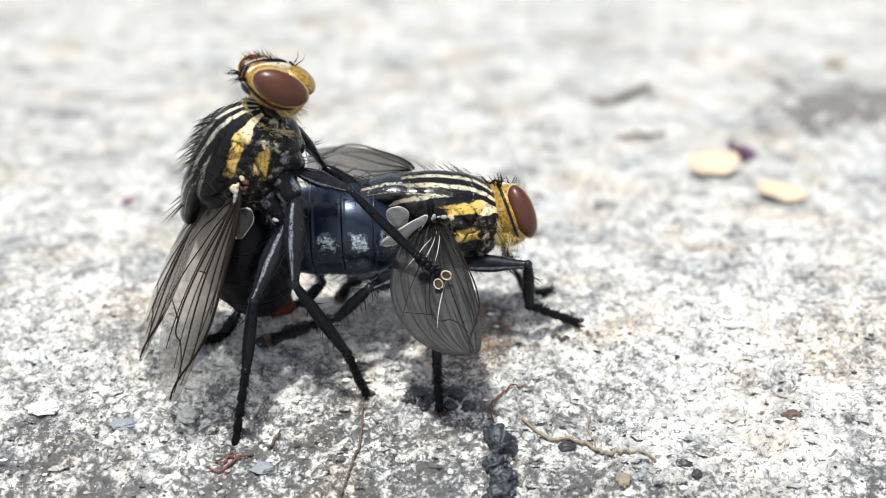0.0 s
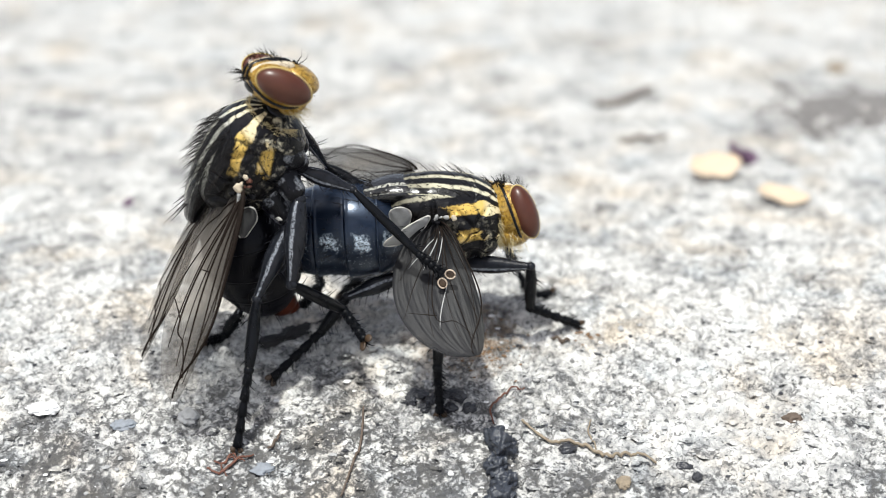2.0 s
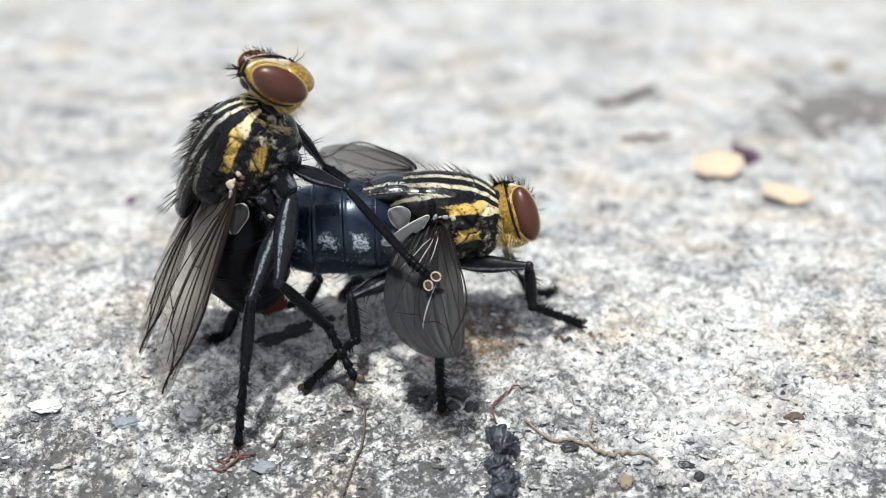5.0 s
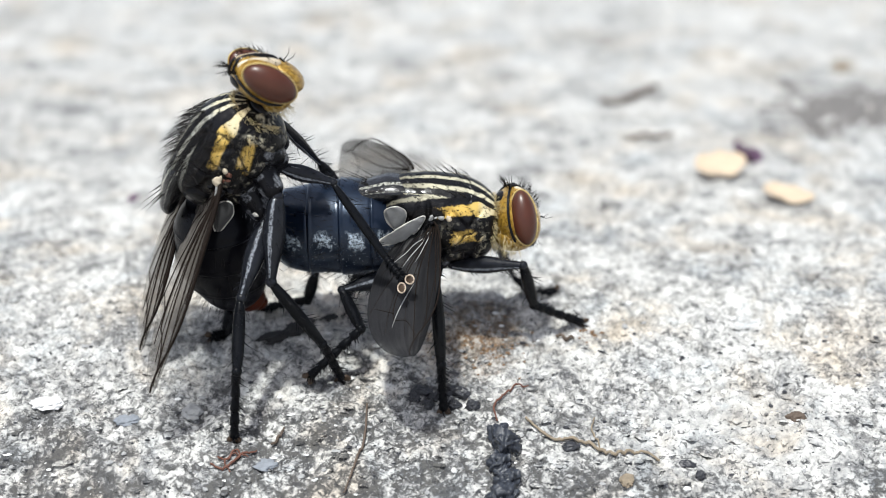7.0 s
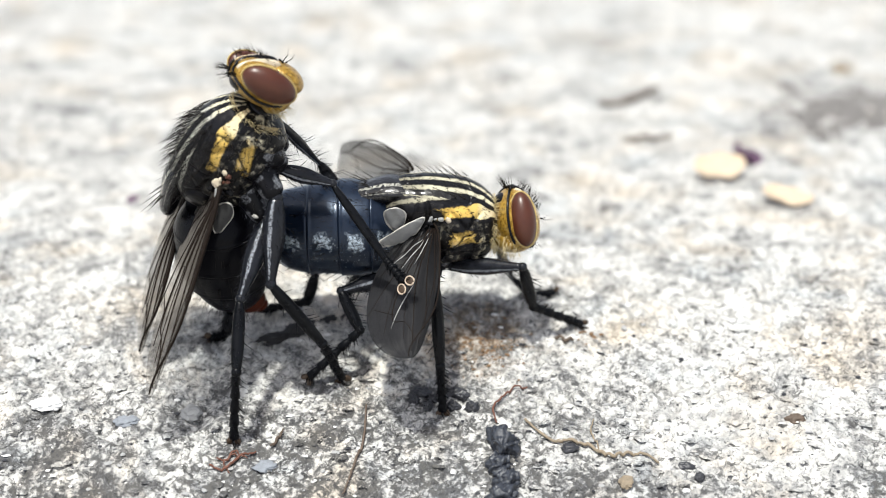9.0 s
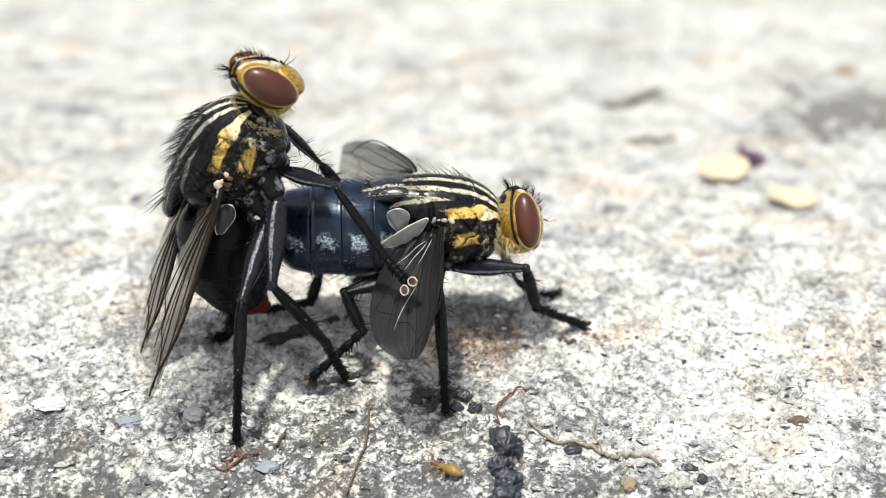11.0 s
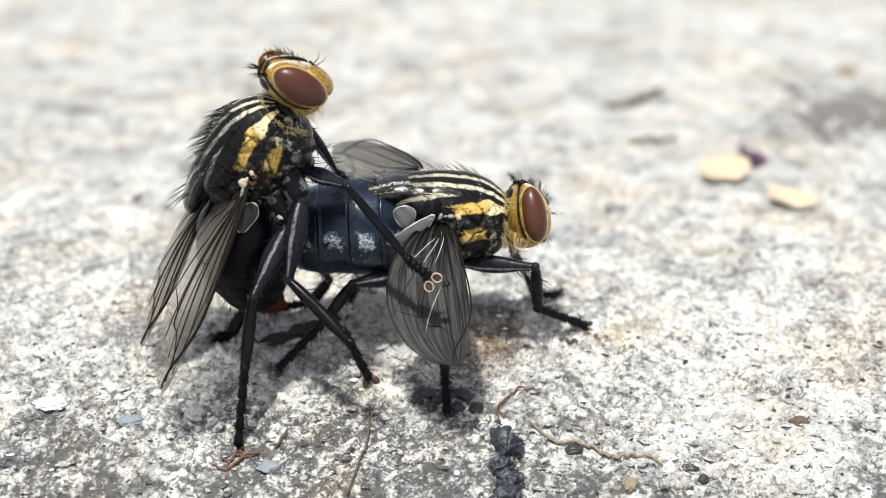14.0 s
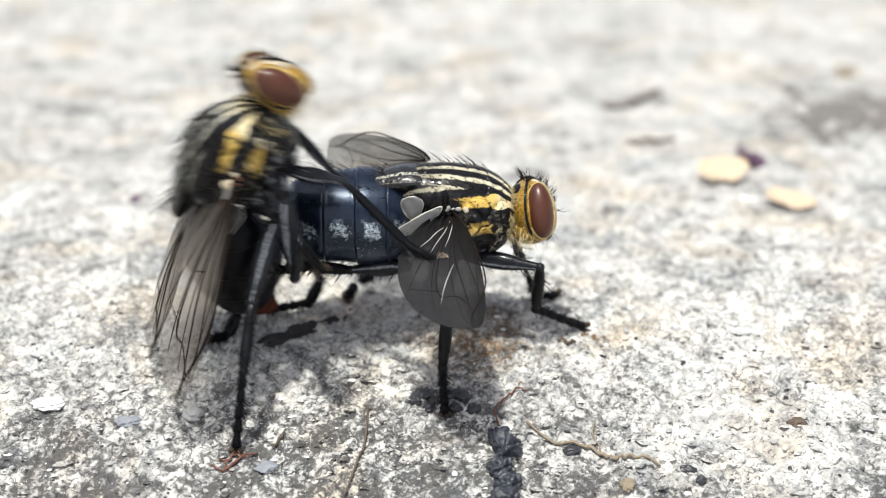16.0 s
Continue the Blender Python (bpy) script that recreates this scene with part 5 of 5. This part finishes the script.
male_legs = {
    "front": Leg(male, MR, (-5.41, -1.9, 7.28), (-3.7, -2.2, 6.85), (-1.87, -3.6, 4.74), (-1.27, -4.4, 4.44), 7, stout=0.9, shin=0.75, root=(-6.04, -1.9, 8.61), facing=True),
    "front_far": Leg(male, MR, (-5.58, -0.6, 8.39), (-4.24, 0.6, 5.86), (-3.7, 0.9, 4.72), (-2.87, 0.9, 4.25), 8, stout=0.62),
    "middle": Leg(male, MR, (-5.56, -2.7, 6.68), (-5.77, -3.9, 4.07), (-4.13, -4, 1.48), foot((-3.62, -3.32)), 9, pad=1.3, stout=1.25, root=(-6.24, -2, 7.64)),
    "middle_far": Leg(male, MR, (-5.6, -0.4, 3.93), (-4.62, 0.6, 1.15), (-4.9, 0.4, 0.1), foot((-6.63, 0.15)), 10),
    "hind": Leg(male, MR, (-5.95, -2.6, 5.71), (-6.78, -4.5, 3.81), (-6.85, -6.2, 2.11), foot((-7.04, -6.10)), 11, stout=1.15, root=(-6.73, -2, 6.81)),
    "hind_far": Leg(male, MR, (-7.55, -0.6, 2.38), (-7.66, -0.6, 0.52), (-7.69, -1.2, -0.17), foot((-8.28, -1.48)), 12),
}


def small_insect():
    """A tiny amber beetle-like insect with six legs and two feelers."""
    bug = new("small_insect")
    bug.empty_display_size = 0.0005
    tagged(bug, "tiny amber-yellow insect crawling over the stone", "insect")
    bm = loft([(-0.62, 0.20, 0.04, 0.05), (-0.45, 0.22, 0.15, 0.17), (-0.15, 0.24, 0.19, 0.21), (0.12, 0.23, 0.12, 0.14)], 18, 18)
    part("abdomen", bm, AMBER, bug)
    bm = bmesh.new()
    ball(bm, (0.22, 0, 0.23), (0.2, 0.13, 0.12), n=14)
    part("thorax", bm, AMBER, bug)
    bm = bmesh.new()
    ball(bm, (0.48, 0, 0.24), (0.13, 0.12, 0.1), n=14)
    part("head", bm, RUST, bug, "darker brown head")
    for side in (-1, 1):
        bm = bmesh.new()
        tube(bm, [(0.55, side * 0.05, 0.27), (0.72, side * 0.14, 0.36), (0.9, side * 0.2, 0.3)], [0.02, 0.016, 0.01], 5)
        part("feeler", bm, AMBER, bug)
        for k, x in enumerate((0.3, 0.2, 0.08)):
            bm = bmesh.new()
            dx = (0.22, -0.02, -0.26)[k]
            tube(bm, [(x, side * 0.08, 0.2), (x + dx * 0.6, side * 0.28, 0.3), (x + dx, side * 0.42, 0.0)], [0.03, 0.024, 0.014], 5)
            part("leg", bm, AMBER, bug)
    return bug


AMBER = plain("amber insect shell", (0.24, 0.14, 0.035), 0.45, 0.2, 0.5)
insect = small_insect()
INSECT_PATH = [
    (0, (4.03, -11.61)), (9.4, (3.87, -11.40)), (10.6, (1.22, -8.65)), (11.3, (-1.07, -6.92)), (11.5, (-2.00, -6.67)), (11.7, (-2.55, -6.32)), (11.9, (-3.35, -6.61)),
    (12.1, (-4.41, -7.53)), (12.3, (-5.68, -8.13)), (12.5, (-7.36, -8.36)), (12.7, (-8.49, -8.01)), (12.9, (-9.71, -7.31)),
    (13.1, (-11.06, -6.79)), (13.3, (-12.63, -6.12)), (13.6, (-14.74, -6.46)), (14.0, (-17.45, -6.50)), (16, (-17.55, -6.55))]


def insect_rows():
    out = []
    for i, (t, p) in enumerate(INSECT_PATH):
        a, b = INSECT_PATH[max(0, i - 1)][1], INSECT_PATH[min(len(INSECT_PATH) - 1, i + 1)][1]
        turn = math.degrees(math.atan2(b[1] - a[1], b[0] - a[0]))
        q = on_stone(p)
        out.append((t, metres(pose(q.x, q.y, q.z, 0, 0, turn))))
    return out


def wing_rows(root, rest, rows):
    """Rows of seconds, tip and chord in the world at rest, as poses in the fly's space."""
    inv = rest.inverted()
    return [(t, metres(frame_of(inv @ Vector(root), inv @ Vector(tip), chord))) for t, tip, chord in rows]


def key_leg(leg, fly_at, rows):
    """rows: seconds and, for a moving foot, its knee, ankle and toe."""
    keys = [[], [], []]
    for t, *goal in rows:
        body = fly_at(t)
        joints = leg.reach(body, *goal) if len(goal) == 3 else leg.planted(body, *goal)
        for k, m in zip(keys, leg.poses(joints, body)):
            k.append((t, m))
    for ob, k in zip(leg.parts, keys):
        walk(ob, k)


def motions():
    walk(insect, insect_rows())
    walk(female, [(q[0], metres(LEAN @ body_pose(FEMALE_AT, q))) for q in FEMALE_ROWS])
    walk(male, [(q[0], metres(LEAN @ body_pose(MALE_AT, q))) for q in MALE_ROWS])
    for name in ("front", "front_far", "middle", "middle_far", "hind_far"):
        key_leg(female_legs[name], female_at, [(q[0],) for q in FEMALE_ROWS])
    for name in ("middle_far", "hind_far"):
        key_leg(male_legs[name], male_at, [(q[0],) for q in MALE_ROWS])
    key_leg(male_legs["front_far"], male_at, [(0, (-3.9, 0.6, 5.8), (-2.5, -0.1, 5.3), (-1.6, -0.5, 4.5)), (4.6, (-3.9, 0.6, 5.8), (-2.5, -0.1, 5.3), (-1.6, -0.5, 4.5))] + [(q[0],) for q in MALE_ROWS if 5 < q[0] < 12] + [
        (t, knee, (-3.7, 0.9, 4.72), (-2.87, 0.9, 4.25)) for t, knee in ((12, (-3.93, 0.6, 5.33)), (12.5, (-3.93, 0.6, 5.33)), (13.5, (-4.0, 0.6, 5.45)), (15, (-4.1, 0.6, 5.6)), (16.1, (-4.1, 0.6, 5.6)))])
    key_leg(male_legs["front"], male_at, [
        (0, (-2.43, -2.20, 6.49), (-0.55, -4.75, 5.60), (0.19, -6.29, 5.87)),
        (4.5, (-2.54, -2.20, 6.60), (-0.57, -4.75, 5.68), (0.27, -6.29, 5.96)),
        (5.7, (-3.70, -2.20, 6.85), (-1.87, -4.22, 5.17), (-1.27, -5.63, 5.30)),
        (11.7, (-3.74, -2.20, 6.88), (-1.90, -4.22, 5.19), (-1.26, -5.63, 5.32)),
        (12.5, (-3.62, -2.20, 6.84), (-1.67, -4.22, 5.13), (-0.81, -5.63, 5.14)),
        (13.5, (-3.50, -2.20, 6.84), (-1.51, -4.22, 5.18), (-0.65, -5.63, 5.19)),
        (14, (-3.35, -2.20, 6.88), (-1.24, -4.22, 5.22), (-0.35, -5.63, 5.30)),
        (15.6, (-3.40, -2.20, 6.94), (-1.20, -4.22, 5.28), (-0.30, -5.63, 5.37)),
        (16, (-3.25, -2.20, 7.08), (-0.99, -4.22, 5.64), (0.33, -5.63, 5.93))])
    key_leg(male_legs["hind"], male_at, [
        (0, (-6.32, -4.5, 3.51), (-6.48, -6.2, 1.93), (-6.9, -6.81, -0.61)),
        (4.5, (-6.31, -4.5, 3.59), (-6.5, -6.2, 2.01), (-6.86, -6.82, -0.61)),
        (5.6, (-6.78, -4.5, 3.81), (-6.85, -6.2, 2.11), (-7.04, -6.47, -0.58)),
        (11.6, (-6.76, -4.5, 3.82), (-6.84, -6.2, 2.1), (-7.01, -6.49, -0.58)),
        (13, (-6.69, -4.5, 3.81), (-6.8, -6.2, 2.16), (-7, -6.64, -0.6)),
        (14, (-6.58, -4.5, 3.75), (-6.77, -6.2, 2.09), (-6.99, -6.81, -0.61)),
        (15.5, (-6.59, -4.5, 3.76), (-6.76, -6.2, 2.11), (-6.98, -6.82, -0.61)),
        (16, (-6.54, -4.5, 3.72), (-6.72, -6.2, 2.11), (-6.96, -6.82, -0.61))])
    key_leg(male_legs["middle"], male_at, [
        (0, (-4.82, -3.9, 4.06), (-3.1, -4.2, 1.35), (-2.49, -4.8, -0.02)),
        (0.3, (-4.87, -3.9, 4.09), (-3.38, -4.2, 2), (-2.98, -4.4, 1.04)),
        (0.8, (-4.99, -3.9, 4.1), (-3.54, -4.2, 2.85), (-2.79, -4.4, 0.9)),
        (1.1, (-4.97, -3.9, 4.09), (-3.38, -4.2, 3.15), (-2.58, -4.2, 1.87)),
        (3.0, (-5.04, -3.9, 4.12), (-3.43, -4.2, 3.18), (-2.59, -4.2, 1.91)),
        (3.2, (-5.22, -3.9, 4.12), (-3.68, -4.2, 2.78), (-2.89, -4.2, 1.02)),
        (4.6, (-5.21, -3.9, 4.09), (-3.67, -4.2, 2.75), (-2.88, -4.2, 0.98)),
        (5.7, (-5.77, -3.9, 4.07), (-4.13, -4, 1.48), (-3.59, -4, 0)),
        (12.2, (-5.69, -3.9, 3.91), (-4.1, -4, 1.52), (-3.62, -4, 0.05)),
        (12.7, (-5.45, -3.9, 4.26), (-3.78, -4, 2.7), (-2.85, -4.2, 1.05)),
        (13.1, (-5.45, -3.9, 4.26), (-3.79, -4, 2.7), (-2.86, -4.2, 1.05)),
        (13.4, (-5.69, -3.9, 3.89), (-4.05, -4, 2.58), (-3.37, -4.2, 1.15)),
        (13.6, (-5.64, -3.9, 4.04), (-3.72, -4, 2.74), (-3.08, -4.2, 1.5)),
        (13.8, (-5.49, -3.9, 4.22), (-4.33, -4, 4.88), (-3.58, -4.2, 4.33)),
        (13.9, (-5.4, -3.9, 4.21), (-3.62, -4, 3.24), (-2.99, -4.2, 1.96)),
        (14.2, (-5.37, -3.9, 4.2), (-3.51, -4, 2.83), (-2.81, -4.2, 1.73)),
        (14.4, (-5.38, -3.9, 4.28), (-3.86, -4, 3.69), (-2.86, -4.2, 1.66)),
        (14.5, (-5.38, -3.9, 4.3), (-4.98, -4, 5.87), (-4.34, -4.2, 5.1)),
        (14.6, (-5.48, -3.9, 4.12), (-3.99, -4, 2.26), (-3.61, -4.2, 0.28)),
        (14.8, (-5.13, -3.9, 4.13), (-3.24, -4, 1.23), (-2.83, -4.2, -0.06)),
        (15.2, (-5.28, -3.9, 3.98), (-3.75, -4, 1.51), (-2.82, -4.2, -0.32)),
        (15.4, (-5.47, -3.9, 3.98), (-3.92, -4, 2.77), (-3.24, -4.2, 1.34)),
        (15.6, (-5.57, -3.9, 3.94), (-3.85, -4, 2.59), (-3.36, -4.2, 1.15)),
        (15.8, (-5.23, -3.9, 4.11), (-3.54, -4, 2.71), (-2.93, -4.2, 1.08)),
        (15.9, (-5.15, -3.9, 4.23), (-4.46, -4, 4.88), (-3.71, -4.2, 4.34)),
        (16, (-5.14, -3.9, 4.34), (-4.8, -4, 5.8), (-4.25, -4.2, 5.03))])
    rest = ((-3.49, -2, 2.31), (-2.82, -2.9, 1.3), (-4.62, -3.8, -0.11))
    key_leg(female_legs["hind"], female_at, [
        (0, (-2.35, -2, 2.49), (-3.44, -2.4, 1.57), (-6.01, -2.8, 0.85)),
        (0.4, (-2.47, -2, 2.25), (-2.86, -3.2, 1), (-4.62, -4.6, -0.51)),
        (0.8, (-3.44, -2, 2.72), (-5.37, -2.6, 2.52), (-6.16, -2.8, 1.95)),
        (1.2, (-3.66, -2, 1.94), (-4.44, -3, 0.86), (-5.83, -4, 0.11)),
        (3.0, (-3.69, -2, 1.99), (-4.47, -3, 0.9), (-5.83, -4, 0.15)),
        (3.2, (-2.93, -2, 2.04), (-3.12, -3.4, 0.61), (-5.05, -4.6, -0.42)),
        (4.5, (-2.92, -2, 2), (-3.11, -3.4, 0.58), (-5.05, -4.6, -0.45)),
        (5.7, *rest),
        (12.3, *rest),
        (12.7, (-3.08, -2, 2.48), (-3.18, -3.2, 0.78), (-4.6, -4.4, -0.27)),
        (13.1, (-3.09, -2, 2.48), (-3.19, -3.2, 0.78), (-4.61, -4.4, -0.27)),
        (13.35, (-3.1, -2, 2.46), (-3.7, -2.6, 1.76), (-4.48, -3.2, 0.73)),
        (13.5, (-3.69, -2, 1.79), (-3.93, -2.6, 0.61), (-5.89, -3.2, -1.15)),
        (13.6, (-3.7, -2, 1.78), (-3.93, -2.6, 0.61), (-5.9, -3.2, -1.15)),
        (13.8, (-3.72, -2, 2.62), (-4.87, -2.6, 2.5), (-6.01, -3.2, 1.92)),
        (14, (-3.28, -2, 2.66), (-4.31, -2.6, 1.32), (-6.21, -3.2, -0.62)),
        (14.2, (-3.73, -2, 3.2), (-4.74, -2.6, 3.81), (-5.94, -3.2, 4.04)),
        (14.4, (-2.99, -2, 2.24), (-2.71, -2.6, 0.32), (-4.02, -3.2, -0.88)),
        (14.5, (-3.74, -2, 3.24), (-4.75, -2.6, 3.85), (-5.95, -3.2, 4.08)),
        (14.7, (-3.73, -2, 3.2), (-4.75, -2.6, 3.76), (-5.95, -3.2, 3.94)),
        (15, (-3.73, -2, 2.84), (-4.77, -2.6, 2.96), (-6.2, -3.2, 2.38)),
        (15.5, (-3.67, -2, 2.87), (-4.71, -2.6, 2.98), (-6.14, -3.2, 2.4)),
        (15.7, (-3.66, -2, 3.23), (-4.68, -2.6, 3.84), (-5.87, -3.2, 4.07)),
        (16, (-3.65, -2, 3.23), (-4.66, -2.6, 3.84), (-5.86, -3.2, 4.07))])
    spot = (2.48, 0, 4.04)
    away, facing = tilted((2.0, 0.1, 4.04), FEMALE_AT, -4, -24, 36), tilted(spot, FEMALE_AT, -3, -26, 11)
    walk(female_head, [(0, metres(away)), (4.5, metres(away)), (5.7, metres(facing)), (16, metres(facing))])
    A, B = (1, 0.15, 0.1), (0.85, 0.35, 0.55)
    walk(female_wing, wing_rows(F_WING_ROOT, FR, [
        (0, (0.9, -6.31, 2.71), A), (4.5, (0.89, -6.26, 2.58), A), (5.7, (-0.93, -6.49, 2.82), B), (11.8, (-0.95, -6.47, 2.76), B), (12.1, (-0.68, -6.25, 2.25), B),
        (12.5, (-0.03, -6.37, 2.5), B), (13.5, (0.0, -6.32, 2.39), B), (14, (0.13, -6.16, 2.12), A), (15.5, (0.19, -6.31, 2.41), A),
        (15.7, (0.67, -6.71, 3.84), A), (15.8, (0.83, -6.62, 3.57), A), (15.9, (0.95, -6.67, 3.95), A), (16, (0.58, -6.72, 3.8), A), (16.1, (1.2, -6.64, 4.32), A)]))
    D = (0.1, 0.8, 0.9)
    walk(female_far_wing, wing_rows(F_FAR_ROOT, FR, [
        (0, (-5.16, 4.51, 3.79), D), (4.5, (-5.35, 4.32, 3.89), D), (5.7, (-3.88, 5.52, 3.45), D), (12.5, (-4.07, 5.42, 3.53), D),
        (13.5, (-4.54, 5.13, 3.72), D), (15.6, (-4.68, 4.97, 3.64), D), (16, (-4.86, 4.79, 3.65), D)]))
    C, H, G, E = (0.6, -0.7, 0.25), (0.46, -0.81, 0.28), (0.36, -0.86, 0.3), (0.36, -0.86, 0.3)
    walk(male_wing, wing_rows(M_WING_ROOT, MR, [
        (0, (-10.14, -6.4, 1.03), C), (4.5, (-10.3, -6.4, 1.01), C), (5.7, (-9.6, -6.4, 1.39), G), (11.7, (-9.7, -6.4, 1.55), G), (12.2, (-9.75, -6.4, 1.39), H),
        (13.5, (-9.94, -6.4, 1.21), H), (14.5, (-9.99, -6.4, 1.19), H), (15.9, (-10.19, -6.4, 1.24), H), (16, (-8.96, -6.4, 1.59), C), (16.1, (-8.41, -6.4, 1.56), C)]))
    walk(male_far_wing, wing_rows(M_FAR_ROOT, MR, [
        (0, (-11.47, -3.5, 0.95), E), (4.5, (-11.62, -3.5, 0.94), E), (5.7, (-10.45, -2.7, 0.53), E), (11.7, (-10.55, -2.7, 0.58), E), (12.2, (-10.6, -2.7, 0.83), E),
        (14.5, (-11.1, -2.9, 0.6), E), (15.9, (-11.15, -2.9, 0.8), E), (16, (-10.1, -2.9, 1.6), E), (16.1, (-9.6, -2.9, 1.7), E)]))


motions()
